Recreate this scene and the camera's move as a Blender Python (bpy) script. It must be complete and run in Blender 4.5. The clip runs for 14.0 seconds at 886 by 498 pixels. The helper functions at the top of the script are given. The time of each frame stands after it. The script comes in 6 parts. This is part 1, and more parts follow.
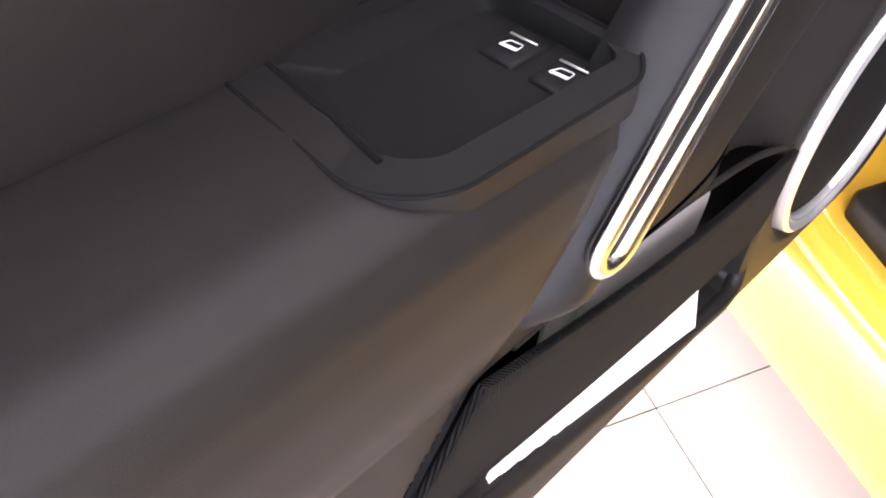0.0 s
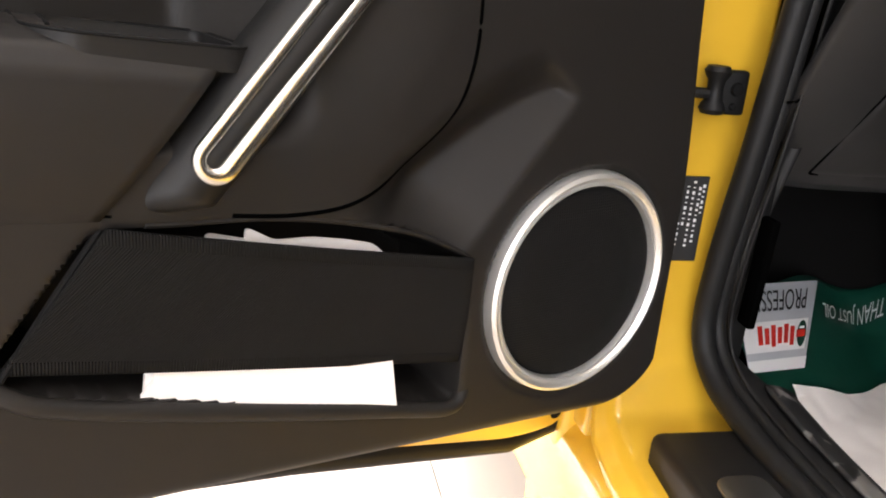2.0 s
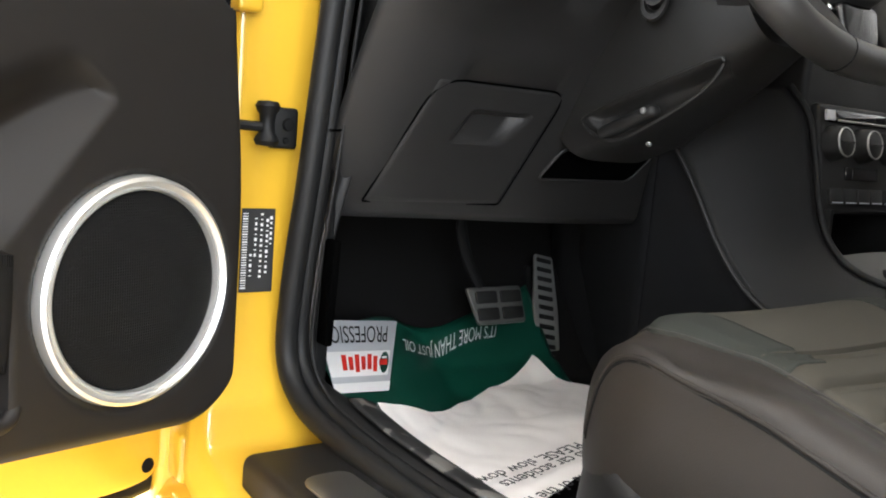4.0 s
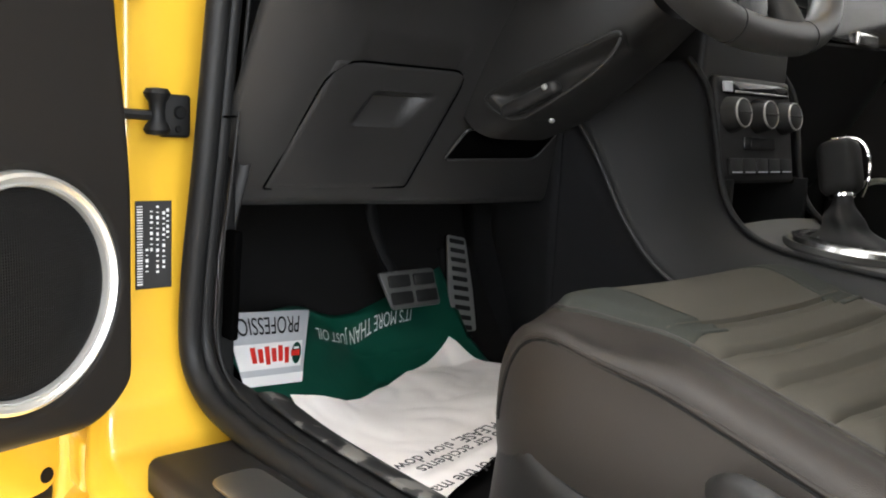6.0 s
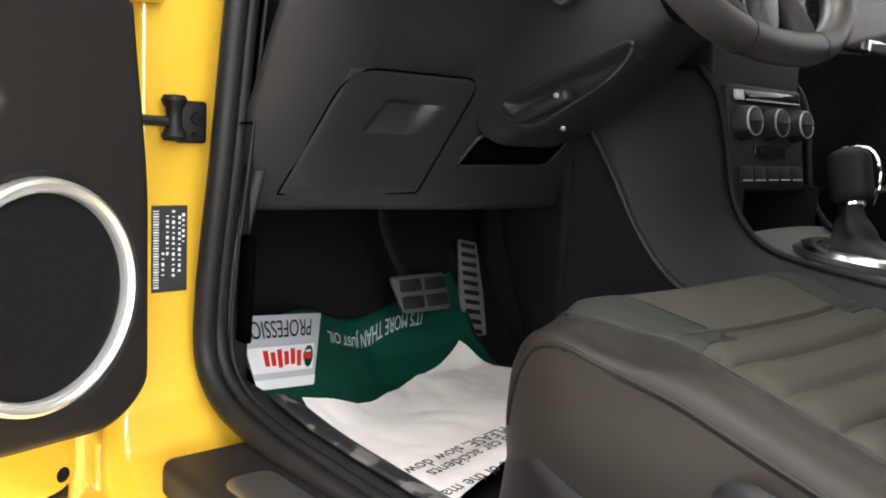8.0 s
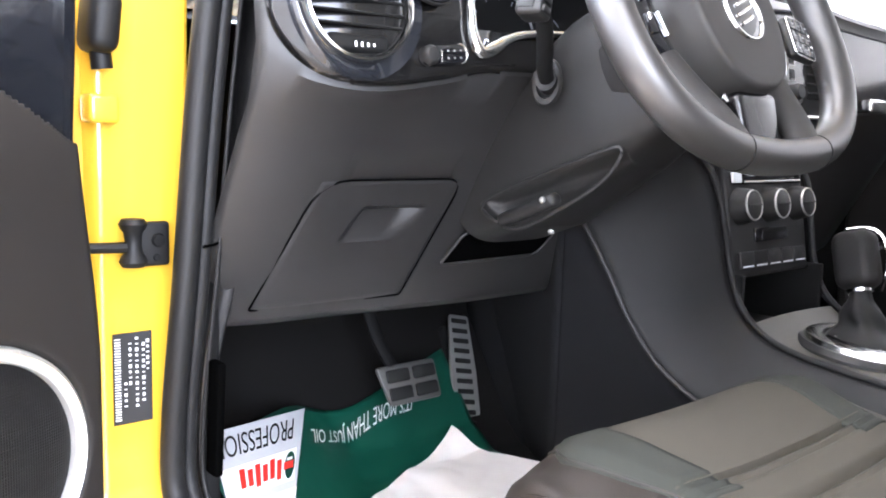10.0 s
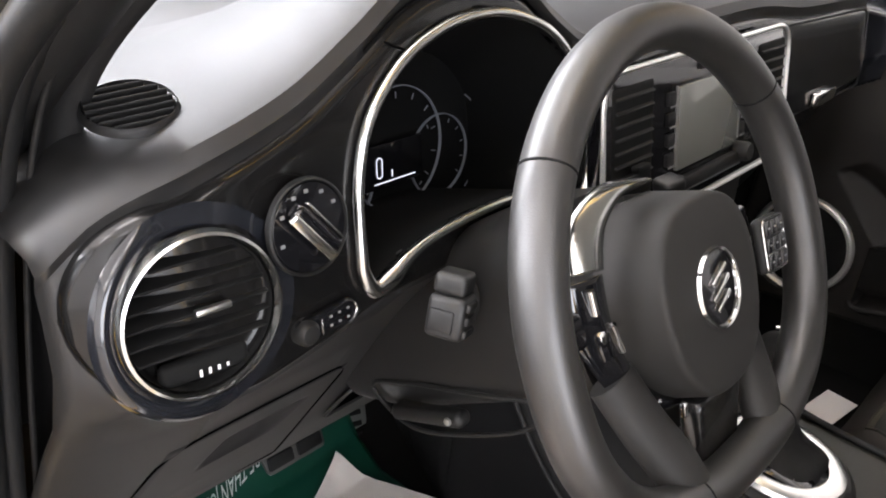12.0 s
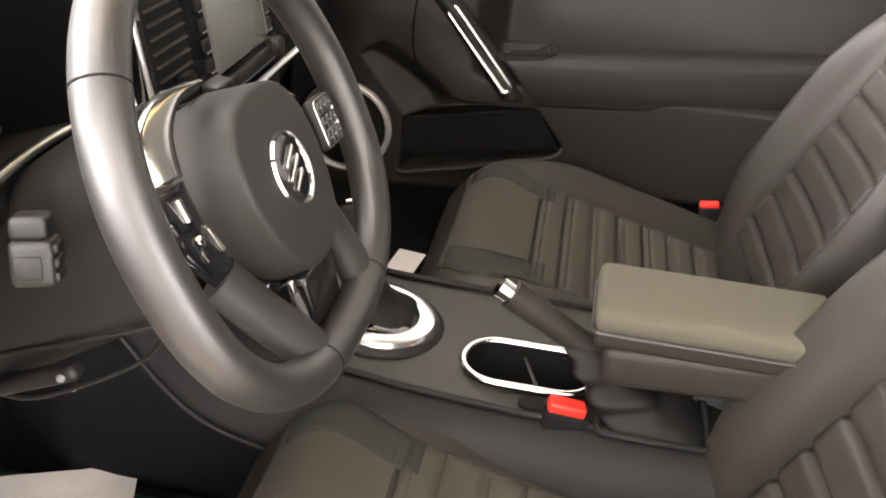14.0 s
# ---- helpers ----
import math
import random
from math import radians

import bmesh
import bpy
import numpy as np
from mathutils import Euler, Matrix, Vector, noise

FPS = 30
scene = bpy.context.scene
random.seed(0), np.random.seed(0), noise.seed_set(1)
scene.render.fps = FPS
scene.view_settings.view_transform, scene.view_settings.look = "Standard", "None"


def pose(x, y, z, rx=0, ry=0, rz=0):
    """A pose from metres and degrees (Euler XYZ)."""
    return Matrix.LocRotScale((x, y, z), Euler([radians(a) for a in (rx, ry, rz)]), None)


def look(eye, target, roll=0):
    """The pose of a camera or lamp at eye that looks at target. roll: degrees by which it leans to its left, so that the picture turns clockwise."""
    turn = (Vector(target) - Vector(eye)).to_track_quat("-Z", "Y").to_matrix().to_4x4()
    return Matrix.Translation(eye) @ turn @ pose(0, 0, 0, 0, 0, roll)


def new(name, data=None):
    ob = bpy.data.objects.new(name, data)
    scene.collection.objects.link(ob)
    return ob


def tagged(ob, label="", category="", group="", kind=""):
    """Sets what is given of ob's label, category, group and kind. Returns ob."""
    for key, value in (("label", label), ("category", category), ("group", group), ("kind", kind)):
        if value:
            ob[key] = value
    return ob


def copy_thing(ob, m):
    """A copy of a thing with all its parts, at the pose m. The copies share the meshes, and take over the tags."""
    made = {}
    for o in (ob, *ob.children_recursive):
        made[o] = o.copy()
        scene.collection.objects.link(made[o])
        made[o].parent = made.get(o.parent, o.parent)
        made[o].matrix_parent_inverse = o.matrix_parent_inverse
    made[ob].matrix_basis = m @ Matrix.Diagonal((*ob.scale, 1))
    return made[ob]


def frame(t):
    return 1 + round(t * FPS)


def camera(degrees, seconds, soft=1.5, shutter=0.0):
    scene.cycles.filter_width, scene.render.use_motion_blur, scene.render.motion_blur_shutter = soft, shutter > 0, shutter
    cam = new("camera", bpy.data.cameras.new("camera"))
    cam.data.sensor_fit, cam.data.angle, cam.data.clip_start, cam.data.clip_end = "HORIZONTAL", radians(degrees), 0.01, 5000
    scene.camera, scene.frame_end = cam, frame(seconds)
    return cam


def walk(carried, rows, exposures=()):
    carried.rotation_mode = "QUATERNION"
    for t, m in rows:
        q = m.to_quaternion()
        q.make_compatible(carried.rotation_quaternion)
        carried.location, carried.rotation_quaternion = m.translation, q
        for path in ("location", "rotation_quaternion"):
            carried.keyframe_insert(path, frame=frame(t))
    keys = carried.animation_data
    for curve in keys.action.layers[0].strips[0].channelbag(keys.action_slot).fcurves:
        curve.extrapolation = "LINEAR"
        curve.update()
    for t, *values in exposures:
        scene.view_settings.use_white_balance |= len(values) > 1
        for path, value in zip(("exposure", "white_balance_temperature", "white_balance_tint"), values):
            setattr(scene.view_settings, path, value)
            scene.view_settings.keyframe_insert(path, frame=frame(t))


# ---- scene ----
cam = camera(54.1, 14.0, soft=1.9)
PATH = [
    (0, (-1.415, -0.362, 0.942), (-0.926, 0.856, -0.566), 0.2),
    (0.5, (-1.371, -0.487, 0.984), (-0.934, 0.887, -0.401), 5.5),
    (1, (-1.285, -0.599, 0.955), (-0.989, 0.977, -0.24), 6.5),
    (1.5, (-1.255, -0.642, 0.927), (-0.978, 1.065, -0.077), 5.5),
    (2, (-1.251, -0.696, 0.827), (-0.838, 1.149, 0.175), 5.1),
    (2.5, (-1.277, -0.73, 0.75), (-0.687, 1.137, 0.343), 5.6),
    (3, (-1.278, -0.755, 0.736), (-0.528, 1.075, 0.436), 5.8),
    (3.5, (-1.246, -0.766, 0.736), (-0.253, 0.95, 0.475), 5.5),
    (4, (-1.21, -0.777, 0.719), (-0.032, 0.818, 0.458), 4.5),
    (4.2, (-1.203, -0.775, 0.717), (0.011, 0.793, 0.455), 4.0),
    (6.3, (-1.186, -0.774, 0.72), (0.132, 0.702, 0.43), 2.7),
    (6.5, (-1.186, -0.778, 0.715), (0.128, 0.703, 0.429), 2.6),
    (7, (-1.19, -0.779, 0.712), (0.121, 0.701, 0.415), 2.8),
    (7.5, (-1.194, -0.78, 0.72), (0.111, 0.706, 0.42), 3.0),
    (9.8, (-1.174, -0.774, 0.764), (0.114, 0.741, 0.545), 2.5),
    (10, (-1.131, -0.733, 0.831), (0.168, 0.765, 0.57), 1.6),
    (10.5, (-1.079, -0.749, 1.156), (0.147, 0.666, 0.454), 3.1),
    (11, (-1.03, -0.708, 1.222), (0.022, 0.77, 0.38), 4.2),
    (11.5, (-0.978, -0.596, 1.236), (0.248, 0.709, 0.346), 3.9),
    (12, (-0.923, -0.475, 1.252), (0.449, 0.664, 0.344), 4.9),
    (12.5, (-0.874, -0.439, 1.228), (0.548, 0.569, 0.246), 5.6),
    (13, (-0.886, -0.415, 1.231), (0.67, 0.32, 0.212), 5.4),
    (13.5, (-0.916, -0.433, 1.241), (0.746, 0.037, 0.232), 5.1),
    (14, (-0.956, -0.477, 1.247), (0.764, -0.247, 0.252), 4.9),
]
walk(cam, [(t, look(eye, target, roll)) for t, eye, target, roll in PATH],
     [(0.0, 1.42, 6000, 26), (0.5, 1.17, 6200, 23), (1.0, 0.98, 6500, 19), (1.5, 0.72, 6600, 18), (2.0, 0.84, 6650, 17), (2.5, 1.35, 6400, 16), (3.0, 1.42, 6200, 16), (4.0, 1.45, 6300, 11), (7.5, 1.54, 6350, 11), (9.6, 1.6, 6200, 12), (10.0, 2.75, 5900, 18), (10.5, 3.1, 5850, 20), (11.0, 1.52, 6050, 24), (11.5, 1.14, 6150, 22), (12.0, 1.26, 6450, 17), (12.5, 1.11, 6900, 18), (13.0, 1.85, 7000, 18), (13.5, 2.02, 7000, 18), (14.0, 2.0, 7000, 18)])


# ---- light ----
SUN_DIR = Vector((-0.72, 0.48, 0.5)).normalized()
world = bpy.data.worlds.new("world")
scene.world = world
world.use_nodes = True
sky = world.node_tree.nodes.new("ShaderNodeTexSky")
sky.sky_type, sky.sun_disc = "NISHITA", False
sky.sun_elevation, sky.sun_rotation = math.asin(SUN_DIR.z), math.atan2(SUN_DIR.x, SUN_DIR.y)
back = world.node_tree.nodes["Background"]
back.inputs["Strength"].default_value = 0.15
world.node_tree.links.new(sky.outputs["Color"], back.inputs["Color"])
sun = new("sun", bpy.data.lights.new("sun", "SUN"))
sun.data.energy, sun.data.angle, sun.data.color = 0.8, radians(0.6), (1.0, 0.95, 0.87)
sun.matrix_world = look((0, 0, 3), Vector((0, 0, 3)) - SUN_DIR)
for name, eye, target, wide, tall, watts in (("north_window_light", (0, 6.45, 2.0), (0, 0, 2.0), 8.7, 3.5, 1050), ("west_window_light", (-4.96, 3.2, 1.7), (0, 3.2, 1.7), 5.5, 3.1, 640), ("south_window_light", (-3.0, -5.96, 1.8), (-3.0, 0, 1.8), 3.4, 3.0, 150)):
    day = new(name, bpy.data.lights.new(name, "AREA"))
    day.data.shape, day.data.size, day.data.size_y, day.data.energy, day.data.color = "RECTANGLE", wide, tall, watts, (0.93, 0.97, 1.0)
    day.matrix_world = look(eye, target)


# ---- materials ----
def material(name, color, rough=0.5, metal=0.0, grain=0.0, grain_size=400.0, mottle=0.12, mottle_size=6.0, coat=0.0, bump=0.15,
             voronoi=False, even=False, weave=0.0, spec=0.5, transmission=0.0, emission=0.0):
    m = bpy.data.materials.new(name)
    m.use_nodes = True
    nt = m.node_tree
    n, l = nt.nodes, nt.links
    b = n["Principled BSDF"]
    b.inputs["Base Color"].default_value = (*color, 1)
    b.inputs["Roughness"].default_value = rough
    b.inputs["Metallic"].default_value = metal
    b.inputs["Specular IOR Level"].default_value = spec
    b.inputs["Coat Weight"].default_value = coat
    b.inputs["Coat Roughness"].default_value = 0.05
    b.inputs["Transmission Weight"].default_value = transmission
    if emission:
        b.inputs["Emission Color"].default_value = (*color, 1)
        b.inputs["Emission Strength"].default_value = emission
    tc = n.new("ShaderNodeTexCoord")
    if mottle:
        big = n.new("ShaderNodeTexNoise")
        big.inputs["Scale"].default_value, big.inputs["Detail"].default_value = mottle_size, 6
        l.new(tc.outputs["Object"], big.inputs["Vector"])
        mix = n.new("ShaderNodeMix")
        mix.data_type = "RGBA"
        mix.inputs["A"].default_value = (*[c * (1 - mottle) for c in color], 1)
        mix.inputs["B"].default_value = (*[min(1, c * (1 + mottle)) for c in color], 1)
        l.new(big.outputs["Fac"], mix.inputs["Factor"])
        l.new(mix.outputs["Result"], b.inputs["Base Color"])
        rr = n.new("ShaderNodeMapRange")
        rr.inputs["To Min"].default_value, rr.inputs["To Max"].default_value = max(0.02, rough - 0.5 * mottle), min(1, rough + 0.5 * mottle)
        l.new(big.outputs["Fac"], rr.inputs["Value"])
        l.new(rr.outputs["Result"], b.inputs["Roughness"])
    if grain:
        if voronoi:
            small = n.new("ShaderNodeTexVoronoi")
            small.inputs["Scale"].default_value = grain_size
            small.inputs["Randomness"].default_value = 0.0 if even else 1.0
            out = small.outputs["Distance"]
        elif weave:
            small = n.new("ShaderNodeTexWave")
            small.bands_direction = "DIAGONAL"
            small.inputs["Scale"].default_value, small.inputs["Distortion"].default_value = weave, 0.6
            out = small.outputs["Fac"]
        else:
            small = n.new("ShaderNodeTexNoise")
            small.inputs["Scale"].default_value, small.inputs["Detail"].default_value = grain_size, 3
            out = small.outputs["Fac"]
        l.new(tc.outputs["Object"], small.inputs["Vector"])
        bp = n.new("ShaderNodeBump")
        bp.inputs["Strength"].default_value, bp.inputs["Distance"].default_value = bump, grain
        l.new(out, bp.inputs["Height"])
        l.new(bp.outputs["Normal"], b.inputs["Normal"])
    return m


PLASTIC = material("grained_black_plastic", (0.0105, 0.0102, 0.0100), 0.52, grain=0.0003, grain_size=1500, bump=0.25, spec=0.32)
SOFT = material("soft_charcoal_trim", (0.0128, 0.0112, 0.0100), 0.55, grain=0.0003, grain_size=1400, bump=0.25, spec=0.32)
DASHTOP = material("charcoal_dashboard_skin", (0.0140, 0.0135, 0.0132), 0.48, grain=0.0003, grain_size=1300, bump=0.3, spec=0.5)
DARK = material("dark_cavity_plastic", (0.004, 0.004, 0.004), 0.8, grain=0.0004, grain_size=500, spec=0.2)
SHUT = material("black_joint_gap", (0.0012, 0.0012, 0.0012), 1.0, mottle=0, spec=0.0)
CARPET = material("black_carpet", (0.0062, 0.0058, 0.0056), 0.95, grain=0.002, grain_size=900, bump=0.6, spec=0.15)
GLOSS = material("glossy_dark_fascia", (0.0065, 0.0063, 0.0062), 0.2, coat=0.32, mottle=0.08, mottle_size=40, spec=0.3)
SAIL = material("gloss_black_corner", (0.010, 0.011, 0.014), 0.16, coat=0.6, mottle=0.05)
PIANO = material("piano_black", (0.006, 0.006, 0.007), 0.06, coat=0.6, mottle=0)
RUBBER = material("black_rubber", (0.008, 0.008, 0.008), 0.55, grain=0.0004, grain_size=300, spec=0.32)
CHROME = material("satin_chrome", (0.86, 0.86, 0.84), 0.36, metal=0.85, mottle=0.08, mottle_size=30)
BRIGHT = material("polished_chrome", (0.82, 0.82, 0.81), 0.08, metal=1.0, mottle=0.05)
ALU = material("brushed_aluminium", (0.62, 0.62, 0.61), 0.32, metal=1.0, grain=0.0003, grain_size=900)
YELLOW = material("yellow_car_paint", (0.79, 0.465, 0.034), 0.34, coat=1.0, mottle=0.05, mottle_size=3)
MESH = material("speaker_mesh_cloth", (0.004, 0.004, 0.004), 0.8, grain=0.0014, grain_size=420, voronoi=True, even=True, bump=0.9, spec=0.2)
STRAP = material("woven_black_strap", (0.0085, 0.0080, 0.0076), 0.85, grain=0.0018, weave=280, bump=1.0, spec=0.2)
RIB = material("ribbed_strap_border", (0.0095, 0.0090, 0.0086), 0.85, grain=0.0012, weave=170, bump=1.0, spec=0.15)
for _node in RIB.node_tree.nodes:
    if _node.type == "TEX_WAVE":
        _node.bands_direction = "X"
GAITER = material("black_gaiter_leather", (0.0055, 0.0052, 0.0050), 0.62, grain=0.0005, grain_size=600, voronoi=True, bump=0.3, spec=0.25)
LEATHER = material("charcoal_leather", (0.0215, 0.0181, 0.0153), 0.5, grain=0.0005, grain_size=700, voronoi=True, bump=0.2, mottle=0.15, spec=0.26)
FABRIC = material("grey_seat_fabric", (0.049, 0.0450, 0.0355), 0.95, grain=0.0008, grain_size=1500, bump=0.5, mottle=0.15, mottle_size=15, spec=0.15)
PATCH = material("dark_green_grey_fabric", (0.028, 0.0300, 0.0255), 0.95, grain=0.0008, grain_size=1500, bump=0.5, mottle=0.15, mottle_size=15, spec=0.15)
STITCH = material("seam_thread", (0.030, 0.027, 0.024), 0.55)
LOOP = material("bright_handle_chrome", (0.85, 0.84, 0.80), 0.22, metal=1.0, mottle=0.06, mottle_size=30)
PAD = material("matte_horn_pad", (0.0175, 0.0165, 0.0152), 0.62, grain=0.0003, grain_size=1200, bump=0.25, spec=0.35)
STALKGREY = material("grey_bracket_plastic", (0.045, 0.045, 0.044), 0.5, grain=0.0003, grain_size=1200, bump=0.2)
STALK = material("grey_stalk_plastic", (0.012, 0.0117, 0.0112), 0.45, spec=0.4)
SIDE = material("dark_tunnel_carpet", (0.0100, 0.0103, 0.0115), 0.95, grain=0.002, grain_size=900, bump=0.6, spec=0.15)
LID = material("light_grey_lid_fabric", (0.078, 0.0725, 0.054), 0.95, grain=0.0008, grain_size=1500, bump=0.5, mottle=0.12, mottle_size=15, spec=0.15)
SATIN = material("satin_grey_trim", (0.55, 0.55, 0.53), 0.18, metal=1.0, mottle=0.08, mottle_size=30)
WHEEL = material("steering_wheel_leather", (0.0125, 0.0115, 0.0105), 0.42, grain=0.0004, grain_size=900, voronoi=True, bump=0.15, spec=1.0)
CONSOLE = material("dark_console_plastic", (0.0100, 0.0100, 0.0102), 0.6, grain=0.0003, grain_size=1300, bump=0.25, spec=0.2)
DIM = material("dim_grey_print", (0.16, 0.16, 0.16), 0.5, mottle=0)
PAPER = material("white_paper", (0.86, 0.82, 0.79), 0.7, grain=0.002, grain_size=9, bump=0.3, mottle=0.05)
GREEN = material("green_vinyl_mat", (0.003, 0.050, 0.032), 0.4, grain=0.004, grain_size=12, bump=0.3)
SILVERP = material("silver_print", (0.50, 0.52, 0.55), 0.35, mottle=0.1)
WHITEP = material("white_print", (0.85, 0.85, 0.85), 0.5, mottle=0)
REDP = material("red_print", (0.70, 0.03, 0.02), 0.4, mottle=0)
INK = material("black_ink", (0.02, 0.02, 0.02), 0.6, mottle=0)
REDPLASTIC = material("red_buckle_plastic", (0.75, 0.03, 0.02), 0.35)
TILE = material("beige_floor_tile", (0.30, 0.262, 0.225), 0.32, mottle=0.1, mottle_size=2.5, grain=0.0004, grain_size=60)
RING = material("polished_ring_metal", (0.66, 0.66, 0.64), 0.22, metal=1.0, mottle=0.08, mottle_size=30)
GROUT = material("grey_grout", (0.27, 0.240, 0.208), 0.85)
DUSK = material("grey_wall_paint", (0.34, 0.33, 0.32), 0.7, grain=0.001, grain_size=120, mottle=0.05, mottle_size=1.5)
GUNMETAL = material("dark_steel_pedal", (0.11, 0.11, 0.107), 0.4, metal=0.6, grain=0.0003, grain_size=900)
PEDAL = material("satin_steel_pedal", (0.29, 0.29, 0.28), 0.42, metal=0.6, grain=0.0003, grain_size=900)
WALL = material("white_wall_paint", (0.80, 0.79, 0.77), 0.6, grain=0.001, grain_size=120, mottle=0.03, mottle_size=1.5)
CONSOLETOP = material("olive_grey_console_skin", (0.027, 0.0262, 0.021), 0.5, grain=0.0003, grain_size=1300, bump=0.25, spec=0.35)
GLOWDIAL = material("backlit_dial_print", (0.18, 0.195, 0.22), 0.5, mottle=0, emission=0.009)
LAMP = material("lit_ceiling_panel", (1.0, 0.98, 0.95), 0.5, mottle=0, emission=9.0)
SCREEN = material("screen_glass", (0.17, 0.175, 0.16), 0.16, coat=0.6, mottle=0)
LIT = material("lit_display_marks", (0.85, 0.88, 1.0), 0.4, mottle=0, emission=0.5)
GLASS = material("clear_glass", (0.95, 0.97, 0.96), 0.0, mottle=0, transmission=1.0)
SCUFF = material("scuffed_black_plastic", (0.013, 0.013, 0.013), 0.55, grain=0.0006, grain_size=300)
_n, _l = SCUFF.node_tree.nodes, SCUFF.node_tree.links
_tc, _worn, _ramp, _mix = _n.new("ShaderNodeTexCoord"), _n.new("ShaderNodeTexNoise"), _n.new("ShaderNodeMapRange"), _n.new("ShaderNodeMix")
_worn.inputs["Scale"].default_value, _worn.inputs["Detail"].default_value = 28, 3
_ramp.inputs["From Min"].default_value, _ramp.inputs["From Max"].default_value = 0.53, 0.56
_mix.data_type = "RGBA"
_mix.inputs["A"].default_value, _mix.inputs["B"].default_value = (0.013, 0.013, 0.013, 1), (0.13, 0.125, 0.115, 1)
_l.new(_tc.outputs["Object"], _worn.inputs["Vector"])
_l.new(_worn.outputs["Fac"], _ramp.inputs["Value"])
_l.new(_ramp.outputs["Result"], _mix.inputs["Factor"])
_l.new(_mix.outputs["Result"], SCUFF.node_tree.nodes["Principled BSDF"].inputs["Base Color"])
HEADLINER = material("pale_headliner", (0.45, 0.44, 0.41), 0.95, grain=0.001, grain_size=500)


# ---- mesh helpers ----
def part(name, bm, mat, parent=None, label="", angle=40):
    bmesh.ops.remove_doubles(bm, verts=bm.verts, dist=1e-6)
    bmesh.ops.recalc_face_normals(bm, faces=bm.faces)
    me = bpy.data.meshes.new(name)
    bm.to_mesh(me)
    bm.free()
    me.materials.append(mat)
    me.polygons.foreach_set("use_smooth", [True] * len(me.polygons))
    me.set_sharp_from_angle(angle=radians(angle))
    ob = new(name, me)
    if parent:
        ob.parent = parent
    if label:
        ob["label"] = label
    return ob


def thing(name, label, category, at=None, group="", kind=""):
    ob = new(name)
    ob.empty_display_size = 0.05
    if at is not None:
        ob.matrix_world = at
    return tagged(ob, label, category, group, kind)


def thick(ob, depth, offset=-1.0):
    m = ob.modifiers.new("thickness", "SOLIDIFY")
    m.thickness, m.offset = depth, offset
    return ob


def surf(fn, nu, nv, closed_u=False, closed_v=False, bm=None):
    """A grid over u, v in 0..1."""
    bm = bm or bmesh.new()
    cu, cv = (nu if closed_u else nu + 1), (nv if closed_v else nv + 1)
    vs = [[bm.verts.new(fn(i / nu, j / nv)) for j in range(cv)] for i in range(cu)]
    for i in range(nu):
        for j in range(nv):
            bm.faces.new((vs[i][j], vs[(i + 1) % cu][j], vs[(i + 1) % cu][(j + 1) % cv], vs[i][(j + 1) % cv]))
    return bm


def spline(pts, n=8, closed=False):
    """Catmull-Rom through the points."""
    p = [Vector(q) for q in pts]
    k = len(p)
    out = []
    for i in range(k if closed else k - 1):
        a, b, c, d = (p[(i + o) % k] if closed else p[min(max(i + o, 0), k - 1)] for o in (-1, 0, 1, 2))
        for j in range(n):
            t = j / n
            out.append(0.5 * ((2 * b) + (c - a) * t + (2 * a - 5 * b + 4 * c - d) * t * t + (3 * b - a - 3 * c + d) * t ** 3))
    if not closed:
        out.append(p[-1].copy())
    return out


def tube(pts, r, seg=12, closed=False, flat=1.0, up=(0, 0, 1), bm=None, taper=None):
    """A tube of radius r along points; flat: its half height in the up direction against r."""
    bm = bm or bmesh.new()
    p = [Vector(q) for q in pts]
    k = len(p)
    rings = []
    for i in range(k):
        a = p[(i - 1) % k] if closed or i else p[0]
        b = p[(i + 1) % k] if closed or i < k - 1 else p[-1]
        t = (b - a).normalized()
        s = t.cross(Vector(up))
        s = s.normalized() if s.length > 1e-4 else t.orthogonal().normalized()
        n = s.cross(t)
        rr = r * (taper(i / max(1, k - 1)) if taper else 1)
        rings.append([bm.verts.new(p[i] + s * (rr * math.cos(2 * math.pi * j / seg)) + n * (rr * flat * math.sin(2 * math.pi * j / seg))) for j in range(seg)])
    for i in range(k if closed else k - 1):
        q, w = rings[i], rings[(i + 1) % k]
        for j in range(seg):
            bm.faces.new((q[j], q[(j + 1) % seg], w[(j + 1) % seg], w[j]))
    if not closed:
        bm.faces.new(rings[0][::-1])
        bm.faces.new(rings[-1])
    return bm


def rbox(sx, sy, sz, r=0.004, seg=3, m=None, bm=None):
    """A box with rounded edges, centred."""
    b2 = bmesh.new()
    bmesh.ops.create_cube(b2, size=1)
    for v in b2.verts:
        v.co = (v.co.x * sx, v.co.y * sy, v.co.z * sz)
    if r:
        bmesh.ops.bevel(b2, geom=b2.edges[:], offset=min(r, 0.49 * min(sx, sy, sz)), segments=seg, profile=0.5, affect="EDGES")
    if m is not None:
        b2.transform(m)
    if bm is None:
        return b2
    me = bpy.data.meshes.new("tmp")
    b2.to_mesh(me)
    b2.free()
    bm.from_mesh(me)
    bpy.data.meshes.remove(me)
    return bm


